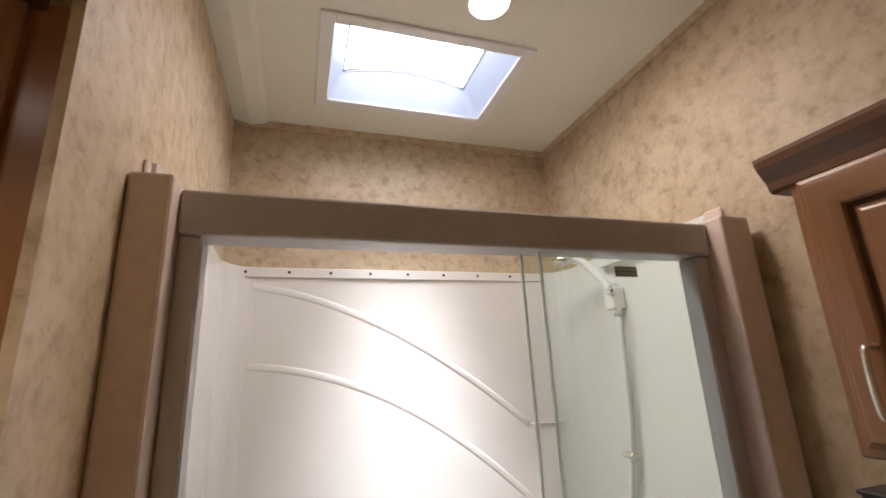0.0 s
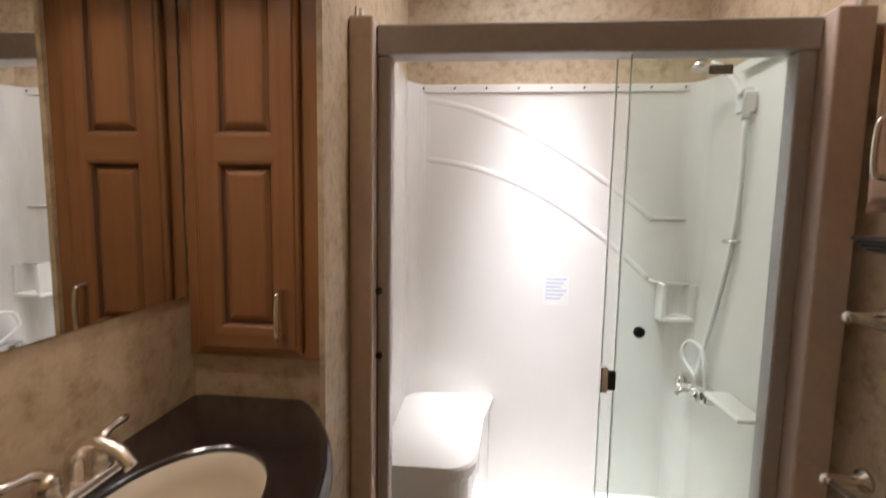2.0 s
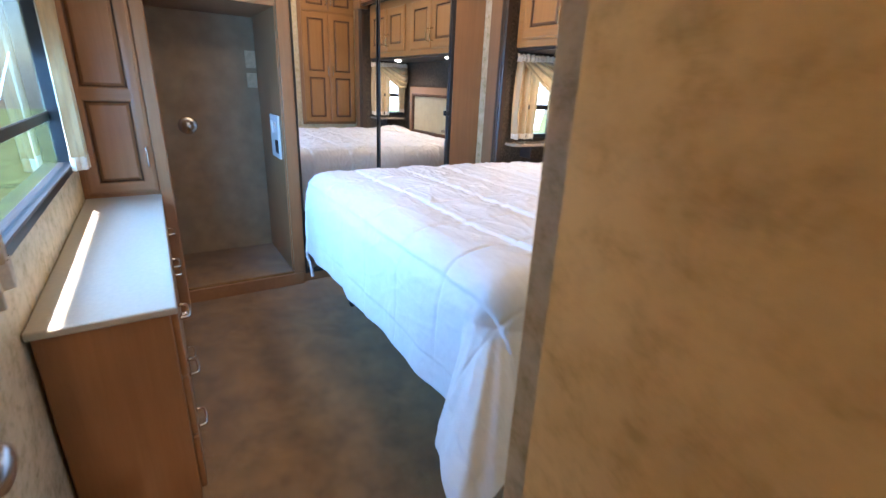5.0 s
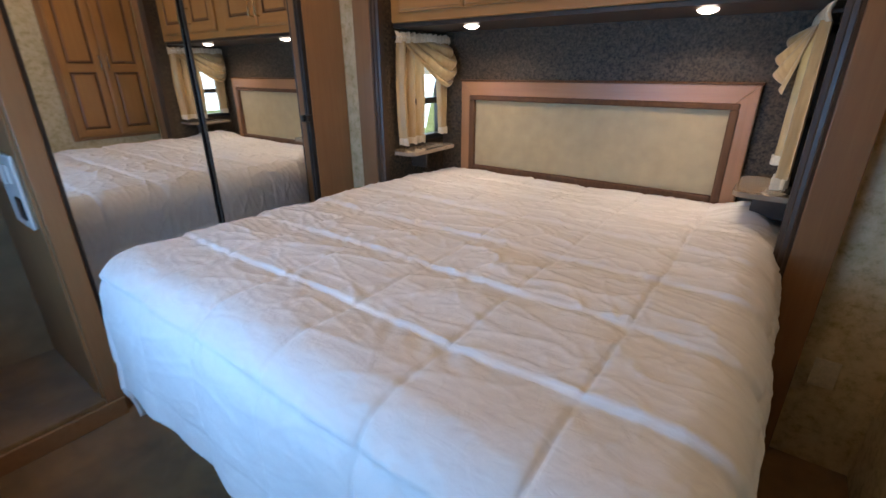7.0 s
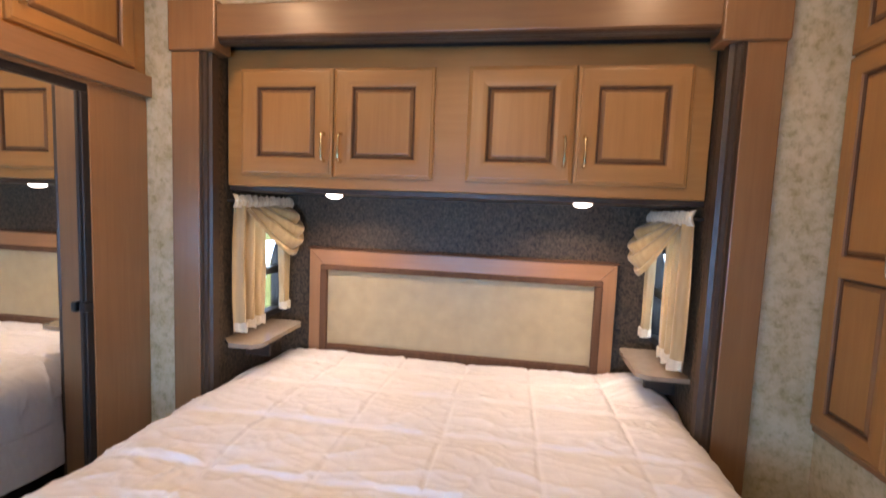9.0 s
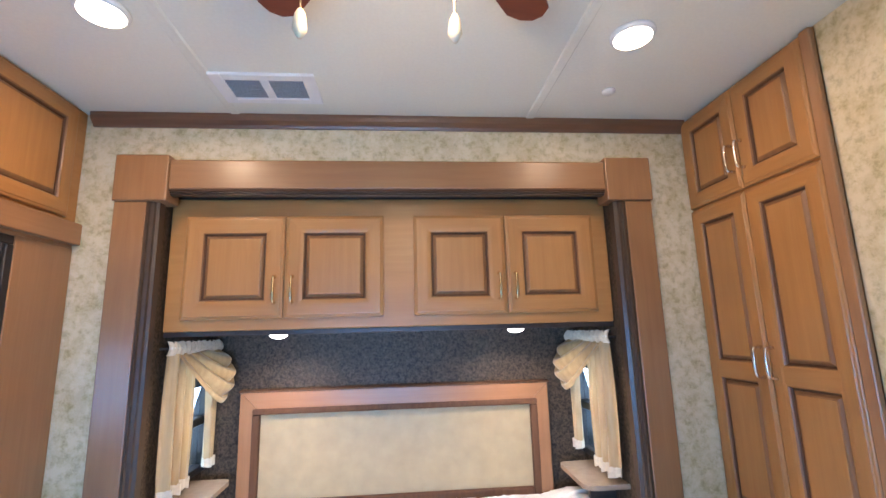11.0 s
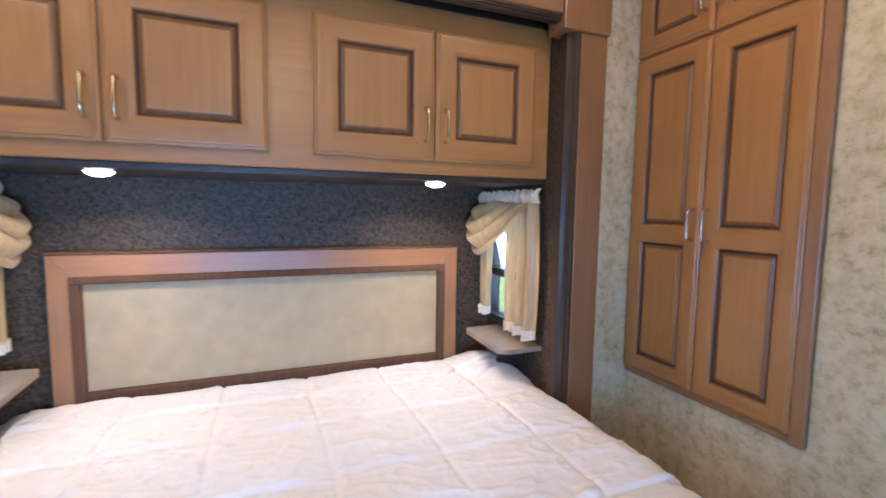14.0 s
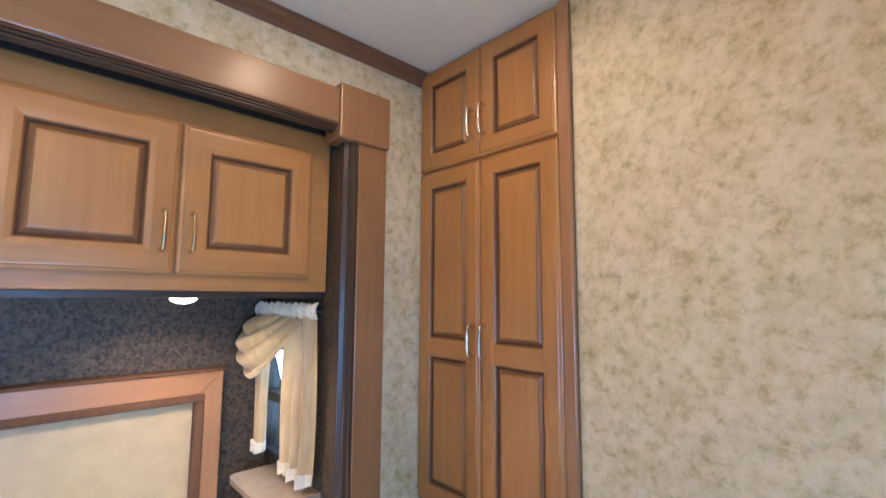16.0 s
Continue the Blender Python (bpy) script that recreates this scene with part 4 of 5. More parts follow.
def disc_lamp(x, y, r, label, h):
    t = thing("ceiling_light", pose(x, y, h), label, "light", "round ceiling lights")
    part("rim", lathe([(r * 0.9, -0.0005), (r * 1.06, -0.001), (r * 1.06, -0.008), (r * 0.93, -0.016)], 32), WHITE, t, smooth=True)
    part("lens", lathe([(r * 0.92, -0.012), (r * 0.88, -0.018), (r * 0.6, -0.024), (0.005, -0.026)], 32), LENS, t, "glowing frosted lens", True)


disc_lamp(-2.23, 1.02, 0.066, "flush round glowing ceiling light in the bedroom", H)
disc_lamp(-0.65, 1.055, 0.066, "flush round glowing ceiling light in the bedroom", H)
disc_lamp(1.12, 0.79, 0.058, "flush round glowing ceiling light by the skylight", HB)

# unseen fixture, added to carry the hall's fill bulb
disc_lamp(1.35, -0.63, 0.058, "unseen round ceiling light added to brighten the hall", HB)

# ceiling fan
fan = thing("ceiling_fan", pose(-1.38, 0.35, H), "ceiling fan with dark red wooden blades and a lamp", "fan")
part("canopy", lathe([(0.06, 0), (0.062, -0.02), (0.03, -0.05), (0.014, -0.055)], 24), BRASS, fan, smooth=True)
part("motor", lathe([(0.02, -0.05), (0.085, -0.07), (0.095, -0.11), (0.085, -0.15), (0.05, -0.165)], 28), BRASS, fan, smooth=True)
part("light_bowl", lathe([(0.05, -0.165), (0.10, -0.18), (0.095, -0.21), (0.06, -0.24), (0.005, -0.25)], 28), LENS, fan, "frosted glowing glass bowl", True)
for k in range(4):
    a = [radians(56), radians(124), radians(236), radians(304)][k]
    bm = bmesh.new()
    out = [(0.10, -0.022), (0.16, -0.05), (0.45, -0.062), (0.56, -0.055), (0.59, -0.03), (0.60, 0), (0.59, 0.03), (0.56, 0.055), (0.45, 0.062), (0.16, 0.05), (0.10, 0.022)]
    lo = [bm.verts.new((x, y, -0.125 + y * 0.2)) for x, y in out]
    hi = [bm.verts.new((x, y, -0.118 + y * 0.2)) for x, y in out]
    for i in range(len(out)):
        j = (i + 1) % len(out)
        bm.faces.new((lo[i], lo[j], hi[j], hi[i]))
    bm.faces.new(lo[::-1])
    bm.faces.new(hi)
    bmesh.ops.rotate(bm, verts=bm.verts, cent=(0, 0, 0), matrix=Matrix.Rotation(a, 3, "Z"))
    bmesh.ops.recalc_face_normals(bm, faces=bm.faces)
    part("blade", bm, BLADE, fan, "dark red wooden blade")
for x in (-0.165, 0.08):
    part("pull_chain", tube([(x * 0.7, 0.07, -0.17), (x, 0.11, -0.20), (x, 0.115, -0.42)], 0.0015, 6), BRASS, fan)
    part("pull_knob", lathe([(0.004, -0.415), (0.009, -0.425), (0.012, -0.45), (0.004, -0.465)], 12, center=(x, 0.115, 0)), BEAD, fan, "pale wooden pull knob", True)

# bedroom door
dm = pose(0.385, -0.895, 0, 0, 0, 169)
door = tagged(new("door_1"), "open cherry door with a dark inset mirror", "door", kind="structure")
door.matrix_world = dm
bm = bmesh.new()
for b in ((0, 0.085, -0.016, 0.016, 0.01, 1.98), (0.485, 0.57, -0.016, 0.016, 0.01, 1.98), (0.085, 0.485, -0.016, 0.016, 0.01, 0.12), (0.085, 0.485, -0.016, 0.016, 1.87, 1.98)):
    add_box(bm, *b, 0.004, 2)
part("door_frame", bm, CHERRY, door)
part("mirror_panel", box(0.085, 0.485, -0.006, 0.006, 0.12, 1.87, 0), plain("dark_panel", (0.02, 0.02, 0.022), 0.2, var=0.2), door, "dark glossy door panel")
for s in (-1, 1):
    part("door_knob", lathe([(0.030, 0.016 * s), (0.031, 0.022 * s), (0.016, 0.026 * s), (0.011, 0.036 * s), (0.012, 0.046 * s), (0.022, 0.056 * s), (0.026, 0.068 * s), (0.022, 0.080 * s), (0.005, 0.084 * s)], 24, "Y", (0.525, 0, 1.03)), NICKEL, door, "satin metal door knob", True)

# door jambs
jb = tagged(new("door_frame_1"), "cherry jamb with a dark strike plate", "door frame", kind="structure")
for y in (-0.337, -0.266):
    part("corner_bead", box(0.468, 0.478, y, y + 0.010, 0, 2.03, 0.003, 2), BEAD, jb, "pale corner bead")
part("casing", box(0.427, 0.463, -0.374, -0.337, 0, 2.05, 0.006, 2), CHERRY, jb)
part("jamb", box(0.405, 0.427, -0.358, -0.301, 0, 2.02, 0.004), CHERRY, jb)
part("strike_plate", box(0.407, 0.4255, -0.3625, -0.3575, 1.02, 1.072, 0.001), DARKMETAL, jb, "dark metal strike plate")
part("jamb", box(0.40, 0.455, -0.92, -0.905, 0, 2.02, 0.003), CHERRY, jb)
part("jamb", box(0.985, 1.02, -0.352, -0.245, 0, 2.03, 0.004), CHERRY, jb)

# ================= bathroom things =================
# shower surround
ss = thing("shower_stall", pose(0, 0, 0), "glossy white moulded acrylic shower stall with a seat", "shower")
ZT = 1.915
part("back_panel", box(0.445, 1.69, 1.503, 1.524, 0.1, ZT, 0.004), ACRYLIC, ss)
part("side_panel", box(0.446, 0.462, 0.74, 1.503, 0.1, ZT, 0.003), ACRYLIC, ss)
part("side_panel", box(1.674, 1.689, 0.74, 1.503, 0.1, ZT, 0.003), ACRYLIC, ss)
part("pan", box(0.446, 1.689, 0.70, 1.503, 0.0, 0.12, 0.006), ACRYLIC, ss)
part("curb", box(0.446, 1.689, 0.69, 0.79, 0.0, 0.235, 0.012, 3), ACRYLIC, ss)
part("flange", box(0.45, 1.686, 1.496, 1.503, ZT - 0.035, ZT - 0.002, 0.002), ACRYLIC, ss)
for cx in (0.462, 1.674):
    s = 1 if cx < 1 else -1
    bm = bmesh.new()
    prof = [(0, 0), (0.09, 0)] + [(0.09 - 0.09 * math.sin(k * math.pi / 16), 0.09 - 0.09 * math.cos(k * math.pi / 16)) for k in range(1, 9)]
    part("cove", extrude_profile([(cx + s * u, 1.503 - v) for u, v in prof], 0.1, ZT, "Z"), ACRYLIC, ss, smooth=False)


def rib(z0, ex, x1, drop):
    pts = []
    for k in range(33):
        q = k / 32
        x = 0.47 + q * (x1 - 0.47)
        pts.append((x, 1.5044, z0 - drop * q ** ex))
    return tube(smooth_path(pts, 1), 0.0032, 12, flat=4.2)


part("rib", rib(1.855, 1.75, 1.50, 0.50), ACRYLIC, ss, smooth=True)
part("rib", rib(1.60, 2.0, 1.50, 0.50), ACRYLIC, ss, smooth=True)
part("rib", tube([(1.50, 1.503, 1.36), (1.67, 1.49, 1.36)], 0.005, 10), ACRYLIC, ss, smooth=True)
part("rib", tube([(1.50, 1.503, 1.10), (1.53, 1.49, 1.09), (1.67, 1.47, 1.09)], 0.005, 10), ACRYLIC, ss, smooth=True)
bm = bmesh.new()
add_box(bm, 1.535, 1.672, 1.43, 1.503, 0.93, 0.952, 0.006, 2)
add_box(bm, 1.535, 1.555, 1.43, 1.503, 0.95, 1.09, 0.006, 2)
add_box(bm, 1.655, 1.672, 1.43, 1.503, 0.95, 1.09, 0.006, 2)
part("soap_niche", bm, ACRYLIC, ss)
# seat with a rounded front corner
bm = bmesh.new()
out = [(0.462, 1.503), (0.462, 0.91), (0.60, 0.91)] + [(0.68 + 0.10 * math.sin(k * math.pi / 16), 1.01 - 0.10 * math.cos(k * math.pi / 16)) for k in range(9)] + [(0.80, 1.30), (0.84, 1.503)]
lv = [[bm.verts.new((x + dx * (x > 0.47), y, z)) for x, y in out] for z, dx in ((0.11, 0.0), (0.49, 0.0), (0.515, 0.014), (0.535, 0.014), (0.545, 0.004))]
for a, b in zip(lv, lv[1:]):
    for i in range(len(out)):
        j = (i + 1) % len(out)
        bm.faces.new((a[i], a[j], b[j], b[i]))
bm.faces.new(lv[-1])
bmesh.ops.recalc_face_normals(bm, faces=bm.faces)
part("seat", bm, ACRYLIC, ss, "moulded corner seat")
for k in range(9):
    part("screw", lathe([(0.005, 1.496), (0.005, 1.4945), (0.002, 1.4935)], 8, "Y", (0.52 + k * 0.135, 0, ZT - 0.017)), DARKMETAL, ss)
part("drain", lathe([(0.045, 0.120), (0.046, 0.124), (0.030, 0.125), (0.012, 0.123), (0.010, 0.126), (0.002, 0.126)], 28, center=(1.0, 1.22, 0)), CHROME, ss, "chrome drain grate", True)
for k in range(8):
    a = k * math.pi / 4
    part("drain_slot", lathe([(0.005, 0.1245), (0.005, 0.1262), (0.002, 0.1263)], 8, center=(1.0 + 0.022 * math.cos(a), 1.22 + 0.022 * math.sin(a), 0)), BLACK, ss)
# notice on the back panel
nt_ = thing("paper_notice", pose(1.115, 1.502, 1.035), "white printed notice stuck on the shower wall", "notice")
part("sheet", box(-0.055, 0.055, -0.0012, -0.0002, -0.065, 0.065, 0), WHITE, nt_)
BLUE = plain("printed_blue", (0.52, 0.56, 0.66), 0.7)
for k in range(6):
    part("text_line", box(-0.045, 0.045 - 0.012 * (k % 3), -0.0018, -0.0012, 0.048 - k * 0.017, 0.056 - k * 0.017, 0), BLUE, nt_)

# shower frame and sliding glass
fr = thing("shower_door", pose(0, 0, 0), "framed sliding glass shower door, slid half open", "shower door")
part("header", box(0.507, 1.578, 0.705, 0.775, 1.783, 1.858, 0.006, 2), TAUPE, fr, "taupe metal header rail")
part("jamb", box(0.507, 0.543, 0.715, 0.765, 0.25, 1.783, 0.004), TAUPE, fr)
part("jamb", box(1.535, 1.578, 0.715, 0.765, 0.25, 1.783, 0.004), TAUPE, fr)
part("post", box(0.4455, 0.507, 0.665, 0.765, 0.0, 1.866, 0.006, 2), TAUPE_POST, fr)
part("post", box(1.578, 1.662, 0.665, 0.765, 0.0, 1.866, 0.006, 2), TAUPE_POST, fr)
bm = bmesh.new()
add_box(bm, 0.49, 1.587, 0.70, 0.785, 0.233, 0.252, 0.003)
for y in (0.705, 0.735, 0.770):
    add_box(bm, 0.49, 1.587, y, y + 0.008, 0.252, 0.270, 0.002)
part("sill_track", bm, TAUPE, fr, "ribbed metal sill track")
for x0, x1 in ((0.4455, 0.452), (1.652, 1.660)):
    part("tab", box(x0, x1, 0.72, 0.77, 1.866, 1.912, 0.003), TAUPE_POST, fr)
    part("tab", box(x0, x1, 0.77, 1.20, 1.868, 1.90, 0.002), ACRYLIC, fr)
for x0, x1, y in ((1.152, 1.545, 0.725), (1.125, 1.54, 0.752)):
    g = part("glass_panel", box(x0, x1, y, y + 0.006, 0.262, 1.79, 0.001), GLASS, fr, "clear greenish sliding glass panel")
    g.visible_shadow = False
    part("glass_edge", box(x1 - 0.004, x1 + 0.002, y - 0.001, y + 0.007, 0.262, 1.785, 0), EDGE, g, "pale green glass edge")
    part("glass_edge", box(x0 - 0.003, x0 - 0.0004, y - 0.001, y + 0.007, 0.262, 1.79, 0), EDGE, g, "pale green glass edge")
lbl = part("label_plate", box(1.345, 1.403, 0.7495, 0.7515, 1.739, 1.762, 0), TAUPE, fr, "small taupe printed sticker")
for z in (1.755, 1.746):
    part("text_line", box(1.351, 1.397, 0.7485, 0.7493, z - 0.0025, z + 0.0025, 0), WHITE, lbl)
part("handle", box(1.108, 1.128, 0.700, 0.722, 0.915, 0.985, 0.004, 2), CHROME, fr, "polished metal door pull")
part("handle_clip", box(1.128, 1.150, 0.706, 0.722, 0.92, 0.972, 0.004, 2), BLACK, fr, "black clip")
part("knob", lathe([(0.014, 0.724), (0.015, 0.717), (0.010, 0.713), (0.003, 0.712)], 20, "Y", (1.205, 0, 1.078)), BLACK, fr, "round black knob", True)
for z in (1.165, 0.985):
    part("bumper", lathe([(0.009, 0.714), (0.009, 0.706), (0.004, 0.703)], 12, "Y", (0.515, 0, z)), BLACK, fr)

# shower fittings
sf = thing("hand_shower", pose(0, 0, 0), "white hand shower with a long hose on the shower wall", "shower head")
part("wall_arm", tube(smooth_path([(1.674, 1.16, 1.80), (1.64, 1.14, 1.79), (1.62, 1.12, 1.77)], 4), 0.012, 10), CHROME, sf, smooth=True)
part("holder", box(1.625, 1.672, 1.12, 1.165, 1.72, 1.79, 0.006, 2), WHITE, sf)
part("handle", tube(smooth_path([(1.645, 1.13, 1.70), (1.635, 1.14, 1.78), (1.60, 1.19, 1.87), (1.565, 1.22, 1.905)], 5), [0.013] * 16, 12), WHITE, sf, smooth=True)
part("spray_head", lathe([(0.012, 0.03), (0.036, 0.012), (0.038, 0.0), (0.030, -0.006), (0.003, -0.007)], 20, "Z", (1.54, 1.24, 1.895)), NICKEL, sf, smooth=True)
part("hose", tube(smooth_path([(1.645, 1.13, 1.70), (1.655, 1.15, 1.45), (1.655, 1.18, 1.25), (1.65, 1.25, 1.00), (1.645, 1.30, 0.84), (1.635, 1.31, 0.75)], 7), 0.009, 10), WHITE, sf, "white ribbed hose", True)
part("hose_clip", box(1.635, 1.674, 1.15, 1.20, 1.285, 1.297, 0.003), NICKEL, sf)
sv = thing("shower_valve", pose(1.674, 1.32, 0.70), "white two handle shower valve with a loop hose", "tap")
part("body", box(-0.05, 0, -0.10, 0.10, -0.03, 0.03, 0.01, 2), CHROME, sv)
for y in (-0.07, 0.07):
    part("handle", lathe([(0.020, 0), (0.024, -0.015), (0.020, -0.03), (0.008, -0.034)], 16, "X", (-0.05, y, 0)), CHROME, sv, smooth=True)
part("hose_loop", tube(smooth_path([(-0.03, 0.0, 0.03), (-0.06, 0.07, 0.10), (-0.055, 0.05, 0.17), (-0.04, -0.03, 0.17), (-0.035, -0.07, 0.08), (-0.03, -0.06, 0.0)], 6), 0.008, 8), WHITE, sv, smooth=True)
part("spout", tube(smooth_path([(-0.03, 0, -0.01), (-0.08, 0, -0.01), (-0.11, 0, -0.03)], 4), 0.012, 10), CHROME, sv, smooth=True)
sp = thing("soap_shelf", pose(1.674, 1.05, 0.76), "white moulded corner soap shelf in the shower", "shelf")
part("shelf", box(-0.09, 0, -0.12, 0.10, -0.02, 0.0, 0.008, 2), ACRYLIC, sp)

# skylight
sk = tagged(new("skylight_1"), "white flanged acrylic skylight letting in daylight", "skylight", kind="structure")
bm = bmesh.new()
for b in ((0.715, 0.755, 0.925, 1.35), (1.295, 1.335, 0.925, 1.35), (0.755, 1.295, 0.925, 0.962), (0.755, 1.295, 1.313, 1.35)):
    add_box(bm, b[0], b[1], b[2], b[3], HB - 0.009, HB + 0.001, 0.003)
part("flange", bm, WHITE, sk)
def bowed(t, i, j):
    """A point of the dome: t rises from the flange to the top rim."""
    x0, x1, y0, y1 = 0.755 + 0.05 * t, 1.295 - 0.05 * t, 0.962 + 0.035 * t, 1.313 - 0.002 * t
    x, y = x0 + (x1 - x0) * i, y0 + (y1 - y0) * j
    return Vector((x, y, HB - 0.002 + t * (0.11 + 0.035 * math.sin(math.pi * i))))


K = 14
rim = [(k / K, 0) for k in range(K)] + [(1, k / K) for k in range(K)] + [(1 - k / K, 1) for k in range(K)] + [(0, 1 - k / K) for k in range(K)]
bm = bmesh.new()
ls = [[bm.verts.new(bowed(t, i, j)) for i, j in rim] for t in (0, 0.5, 1)]
for a, d in zip(ls, ls[1:]):
    for k in range(len(rim)):
        q = (k + 1) % len(rim)
        bm.faces.new((a[k], d[k], d[q], a[q]))
part("dome_side", bm, DOME_SIDE, sk, "dome side with dim bluish daylight put in as glow", True)
bm = bmesh.new()
g = [[bm.verts.new(bowed(1, i / K, j / K) + Vector((0, 0, 0.012))) for i in range(K + 1)] for j in range(K + 1)]
for j in range(K):
    for i in range(K):
        bm.faces.new((g[j][i], g[j + 1][i], g[j + 1][i + 1], g[j][i + 1]))
part("dome", bm, DOME, sk, "sunlit white acrylic dome", True)
for j in (0, 1):
    part("dome_lip", tube([bowed(1, k / 16, j) for k in range(17)], 0.0032, 8), VENT_DARK, sk, "thin grey dome rim", True)
    part("dome_lip", tube([bowed(1, j, k / 8) for k in range(9)], 0.0028, 8), VENT_DARK, sk, "thin grey dome rim", True)
# unseen shell; its overhang limits how much sun enters the south window
solid("roof", box(-3.6, 2.2, -1.16, 1.75, H + 0.25, H + 0.3, 0), CEIL, "unseen roof shell whose eave trims the sun at the window", "roof", kind="structure")

# cove strip on the bath ceiling
solid("ceiling_strip", extrude_profile([(0.445, HB), (0.445, HB - 0.006), (0.50, HB - 0.018), (0.545, HB - 0.012), (0.56, HB)], -0.15, 1.524, "Y"), CEIL, "pale moulded strip on the bathroom ceiling", "trim", kind="structure")
solid("ceiling_bead", extrude_profile([(1.523, HB), (1.523, HB - 0.02), (1.515, HB - 0.02), (1.508, HB)], 0.445, 1.69, "X"), PAPER_BATH, "thin wallpaper bead at the ceiling", "trim", kind="structure")
solid("ceiling_bead", extrude_profile([(1.689, HB), (1.689, HB - 0.02), (1.682, HB - 0.02), (1.675, HB)], -0.15, 1.508, "Y"), PAPER_BATH, "thin wallpaper bead at the ceiling", "trim", kind="structure")

# linen cabinet
lc = thing("linen_cabinet", pose(0.275, 0.485, 1.048), "narrow dark-glazed cherry linen cabinet above the counter", "cabinet")
part("body", box(-0.148, 0.165, -0.004, 0.004, 0, 0.935, 0.002), BATHWOOD, lc)
panel_door(lc, -0.118, 0.122, 0.015, 0.925, -0.004, splits=(0.465,), handle=(0.082, 0.105), mats=BM, stile=0.055)

# valance with lamps above the mirror
va = thing("light_valance", pose(0.12, 0, 1.985), "dark cherry light valance above the basin mirror", "valance")
part("bottom", box(0.0, 0.27, -0.25, 0.483, 0.0, 0.02, 0.003), BATHWOOD_H, va)
part("fascia", box(0.245, 0.275, -0.25, 0.483, -0.012, 0.035, 0.006, 2), BATHWOOD_H, va)
part("lip", box(0.262, 0.292, -0.25, 0.483, -0.016, 0.006, 0.006, 2), GLAZE, va)
for y in (0.245, -0.02):
    part("lamp_rim", lathe([(0.045, 0), (0.056, -0.001), (0.058, -0.008), (0.050, -0.012)], 28, center=(0.165, y, 0)), NICKEL, va, smooth=True)
    part("lens", lathe([(0.050, -0.008), (0.046, -0.016), (0.03, -0.022), (0.004, -0.024)], 28, center=(0.165, y, 0)), LENS, va, "glowing frosted lens", True)

# mirror
mi = thing("wall_mirror", pose(0.12, 0.16, 1.185), "frameless wall mirror above the basin", "mirror")
part("glass", box(0.0005, 0.005, -0.40, 0.322, 0.0, 0.79, 0), MIRROR, mi)

# vanity
CZ = 0.943
def front_x(y, grow=0.0):
    q = (y - 0.10) / 0.36
    return 0.550 + grow - 0.125 * abs(q) ** 2.2


vn = thing("vanity_cabinet", pose(0, 0, 0), "bow-fronted cherry vanity cabinet with two doors", "vanity")
bm = bmesh.new()
ys = lin(-0.255, 0.50, 24)
for z0, z1, gr in ((0.0, CZ - 0.168, -0.090), (CZ - 0.168, CZ - 0.04, -0.045)):
    a = [[bm.verts.new((front_x(y, gr), y, z)) for y in ys] + [bm.verts.new((0.125, ys[-1], z)), bm.verts.new((0.125, ys[0], z))] for z in (z0, z1)]
    k = len(a[0])
    for i in range(k):
        bm.faces.new((a[0][i], a[0][(i + 1) % k], a[1][(i + 1) % k], a[1][i]))
    if z0 == 0:
        bm.faces.new(a[0][::-1])
bmesh.ops.recalc_face_normals(bm, faces=bm.faces)
part("body", bm, BATHWOOD, vn)
for y0, y1, hs in ((-0.235, -0.003, 1), (0.003, 0.315, -1)):
    xa, xb = front_x(y0, -0.080), front_x(y1, -0.080)
    ang = math.degrees(math.atan2(y1 - y0, xb - xa))
    L = math.hypot(y1 - y0, xb - xa)
    bmd = bmesh.new()
    T = 0.70
    nested(bmd, [(o, L - o, o, T - o, d) for o, d in ((0, 0.0), (0, -0.014), (0.004, -0.017), (0.012, -0.019), (0.046, -0.019), (0.054, -0.012), (0.058, -0.006), (0.063, -0.006), (0.076, -0.014), (0.080, -0.015))], [0, 0, 0, 0, 0, 1, 1, 1, 0, 0])
    leaf = part("door", bmd, [BATHWOOD, GLAZE], vn)
    leaf.matrix_local = pose(xa, y0, 0.06, 0, 0, ang)
    hbm = pull_handle(0.105)
    bmesh.ops.translate(hbm, verts=hbm.verts, vec=(L - 0.028 if hs > 0 else 0.028, -0.019, 0.635))
    part("handle", hbm, NICKEL, leaf, "brushed metal bar pull", True)

ct = thing("vanity_counter", pose(0, 0, 0), "dark espresso bow-fronted counter with bullnose edge", "counter")
SX, SY, SA, SBx = 0.335, 0.125, 0.168, 0.125
bm = bmesh.new()
N = 96


def outline(grow):
    """Outer outline seen from the basin's centre, one point per angle."""
    pts = []
    for k in range(N):
        a = 2 * math.pi * k / N
        dx, dy = math.cos(a), math.sin(a)
        lo, hi = 0.0, 1.2
        for _ in range(40):
            md = (lo + hi) / 2
            x, y = SX + dx * md, SY + dy * md
            inside = 0.122 < x and -0.256 < y < 0.503 and x < front_x(y, grow)
            lo, hi = (md, hi) if inside else (lo, md)
        pts.append((SX + dx * lo, SY + dy * lo))
    return pts


edge = [(0.0, -0.045), (0.006, -0.040), (0.010, -0.026), (0.008, -0.010), (0.0, -0.002), (-0.008, 0.0)]
loops = [[bm.verts.new((x, y, CZ + dz)) for x, y in outline(gr)] for gr, dz in edge]
for s_, dz in ((1.03, 0.0), (1.0, -0.003), (0.995, -0.04)):
    loops.append([bm.verts.new((SX + SBx * s_ * math.cos(2 * math.pi * k / N), SY + SA * s_ * math.sin(2 * math.pi * k / N), CZ + dz)) for k in range(N)])
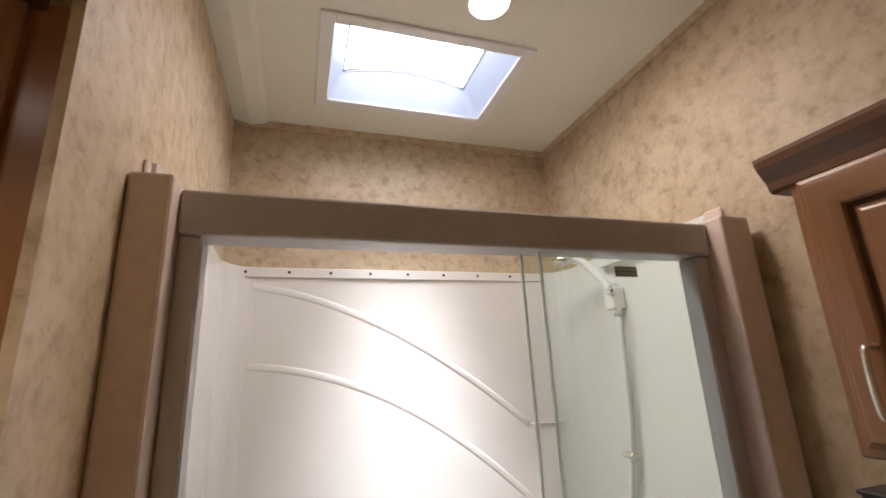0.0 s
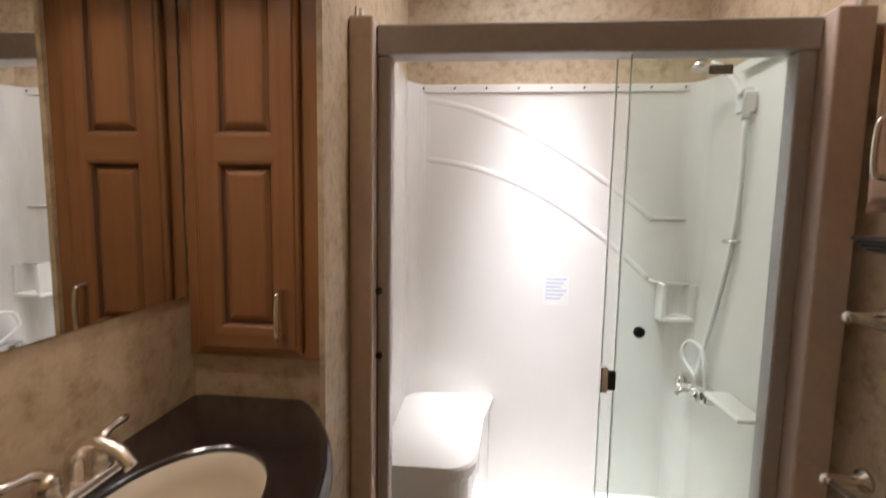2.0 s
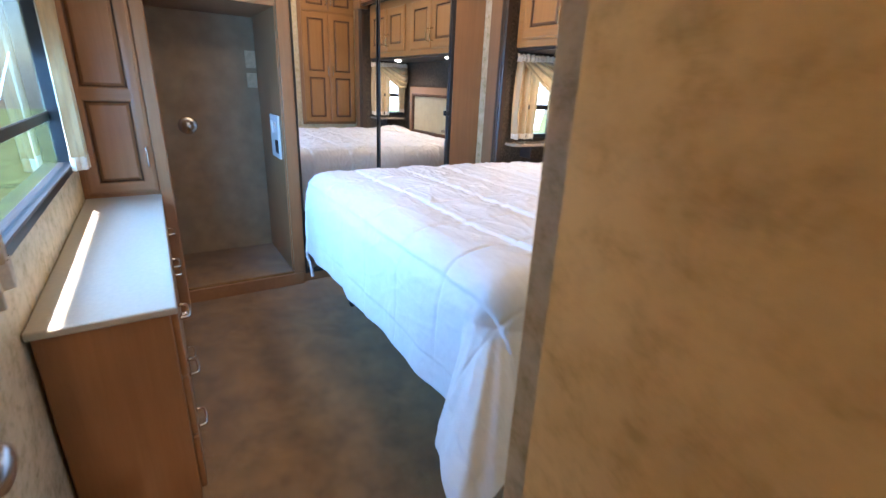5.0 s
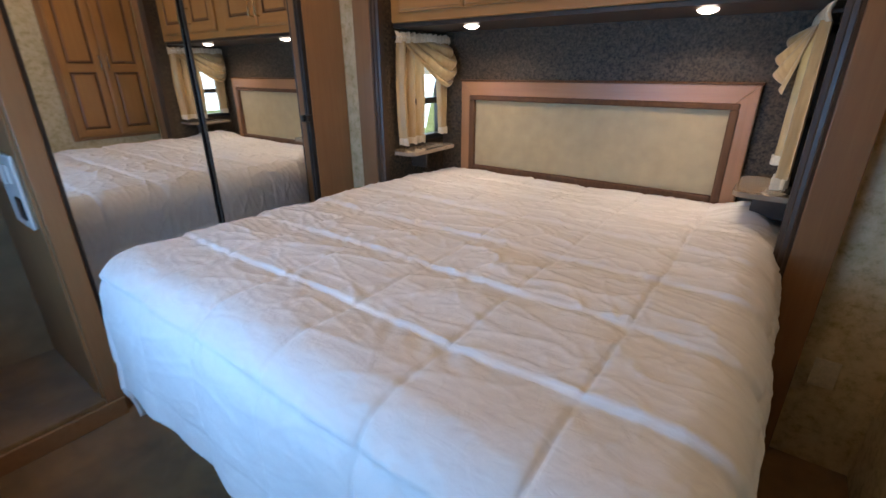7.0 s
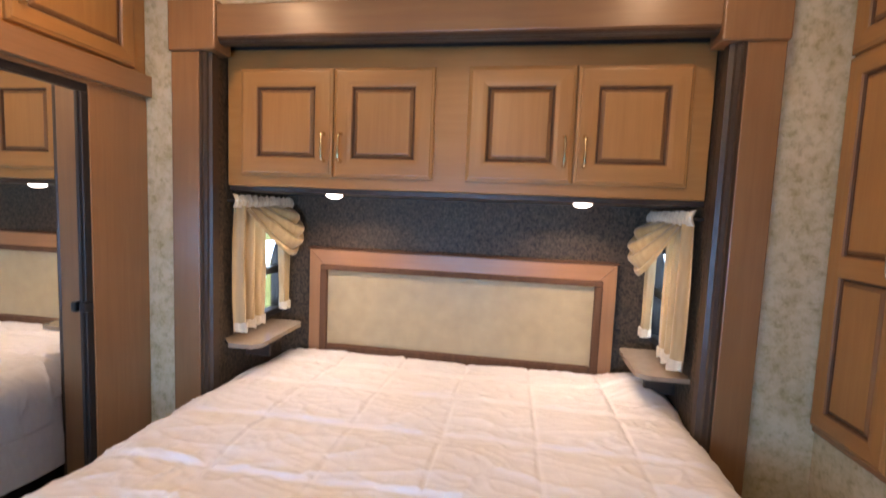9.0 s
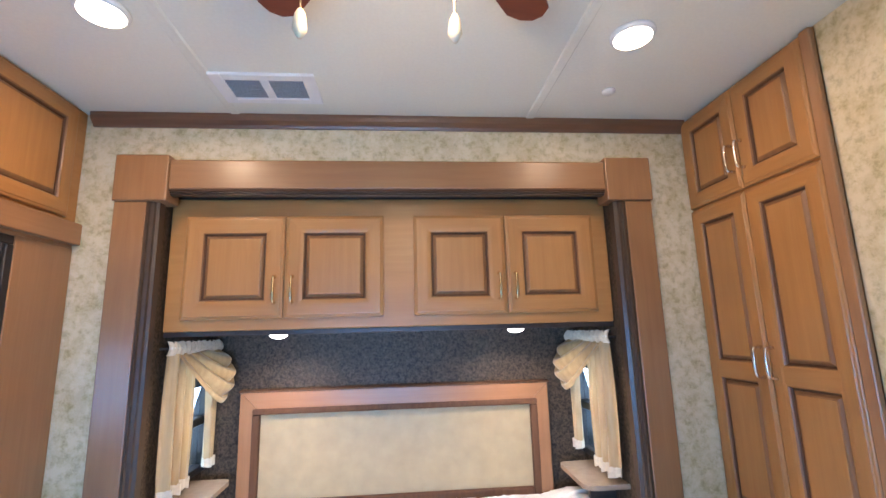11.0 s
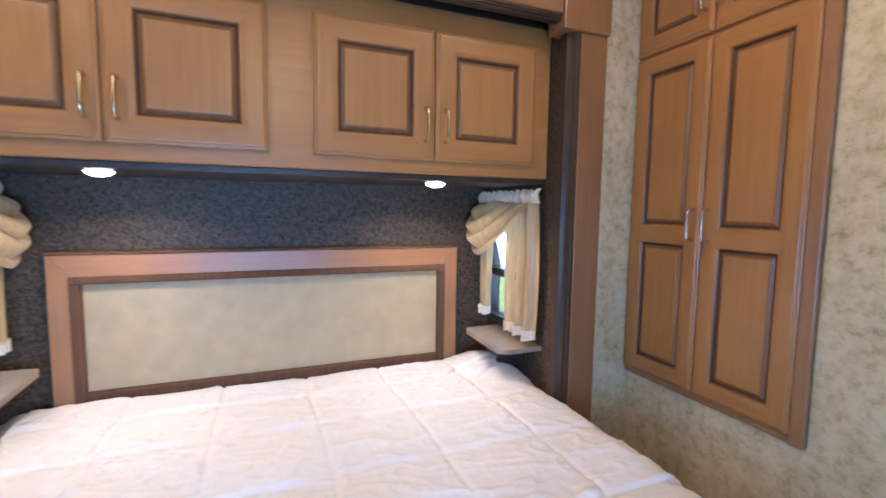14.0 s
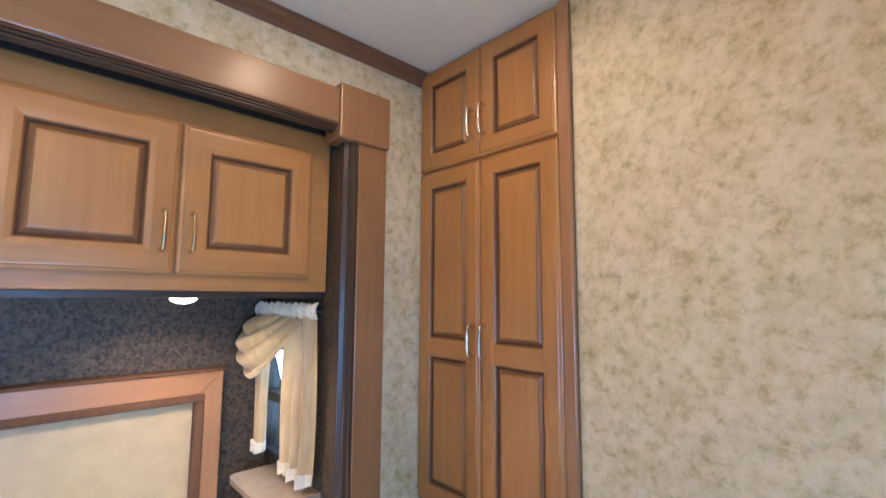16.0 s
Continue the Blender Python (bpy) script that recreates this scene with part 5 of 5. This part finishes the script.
for a, b in zip(loops, loops[1:] + loops[:1]):
    for k in range(N):
        bm.faces.new((a[k], a[(k + 1) % N], b[(k + 1) % N], b[k]))
bmesh.ops.recalc_face_normals(bm, faces=bm.faces)
part("top", bm, LAMINATE, ct)

bs = thing("basin", pose(SX, SY, CZ), "bisque oval undermount wash basin", "basin")
bm = bmesh.new()
prof = [(1.02, -0.010), (0.985, -0.012), (0.94, -0.05), (0.85, -0.10), (0.65, -0.135), (0.35, -0.148), (0.12, -0.152)]
ls = [[bm.verts.new((SBx * r * math.cos(2 * math.pi * k / 64), SA * r * math.sin(2 * math.pi * k / 64), z)) for k in range(64)] for r, z in prof]
for a, b in zip(ls, ls[1:]):
    for k in range(64):
        bm.faces.new((a[k], b[k], b[(k + 1) % 64], a[(k + 1) % 64]))
bm.faces.new(ls[-1])
bmesh.ops.recalc_face_normals(bm, faces=bm.faces)
part("bowl", bm, BISQUE, bs, smooth=True)
part("drain", lathe([(0.022, -0.152), (0.023, -0.149), (0.012, -0.148), (0.002, -0.149)], 20), CHROME, bs, smooth=True)

fc = thing("basin_tap", pose(0.172, 0.135, CZ) @ Matrix.Scale(0.82, 4), "polished nickel two handle centerset basin tap", "tap")
part("base", box(-0.030, 0.030, -0.084, 0.084, 0, 0.012, 0.004, 2), NICKEL, fc)
part("base_step", box(-0.025, 0.025, -0.079, 0.079, 0.012, 0.024, 0.005, 2), NICKEL, fc)
part("spout", tube(smooth_path([(0.0, 0, 0.02), (0.004, 0, 0.075), (0.035, 0, 0.105), (0.085, 0, 0.095), (0.118, 0, 0.062)], 6), [0.017 - 0.0002 * i for i in range(25)], 14), NICKEL, fc, smooth=True)
for s in (-1, 1):
    hd = part("handle", lathe([(0.024, 0.02), (0.025, 0.03), (0.019, 0.040), (0.022, 0.052), (0.018, 0.066), (0.010, 0.074), (0.003, 0.076)], 20, center=(0, s * 0.054, 0)), NICKEL, fc, smooth=True)
    part("lever", tube(smooth_path([(0, s * 0.054, 0.066), (-0.002, s * 0.070, 0.081), (-0.004, s * 0.098, 0.087), (-0.006, s * 0.135, 0.090)], 4),
                       [0.011, 0.011, 0.0105, 0.010, 0.0095, 0.009, 0.0085, 0.008, 0.008, 0.0085, 0.0095, 0.0095, 0.006], 12), NICKEL, hd, smooth=True)

# medicine cabinet on the far wall
mc = thing("wall_cabinet", pose(1.535, 0.485, 1.40, 0, 0, -90), "cherry bathroom wall cabinet with crown and raised panel door", "cabinet")
part("body", box(0.0, 0.56, 0.0, 0.155, 0, 0.47, 0.003), BATHWOOD, mc)
panel_door(mc, 0.02, 0.50, 0.015, 0.452, 0.0, handle=(0.072, 0.115), mats=BM, stile=0.055)
cp = [(0, 0.45), (-0.008, 0.455), (-0.012, 0.47), (-0.03, 0.495), (-0.034, 0.508), (-0.034, 0.515), (0.155, 0.515), (0.155, 0.45)]
part("crown", extrude_profile(cp, -0.03, 0.60, "X"), CROWN, mc)
# ribbed rail and towel bars
rl = thing("ribbed_rail", pose(1.69, 0.50, 1.352, 0, 0, -90), "grey ribbed rail below the bathroom cabinet", "rail")
bm = bmesh.new()
for k in range(4):
    add_box(bm, 0.0, 0.6, -0.165 + k * 0.01, -0.001, -0.006 - 0.008 * k, 0.001 - 0.008 * k, 0.002)
part("rail", bm, DARKMETAL, rl)


def towel_bar(y0, y1, z):
    t = thing("towel_bar", pose(1.69, 0, z), "brushed nickel towel bar on the wallpaper", "towel bar", "towel bars")
    for y in (y0, y1):
        part("post", lathe([(0.026, 0), (0.026, -0.008), (0.014, -0.014), (0.012, -0.07), (0.016, -0.085), (0.012, -0.096), (0.003, -0.098)], 20, "X", (0, y, 0)), NICKEL, t, smooth=True)
    part("bar", tube([(-0.082, y0 + 0.01, 0), (-0.082, y1, 0)], 0.008, 10), NICKEL, t, smooth=True)


towel_bar(0.585, 0.02, 1.168)
towel_bar(0.60, 0.15, 0.78)
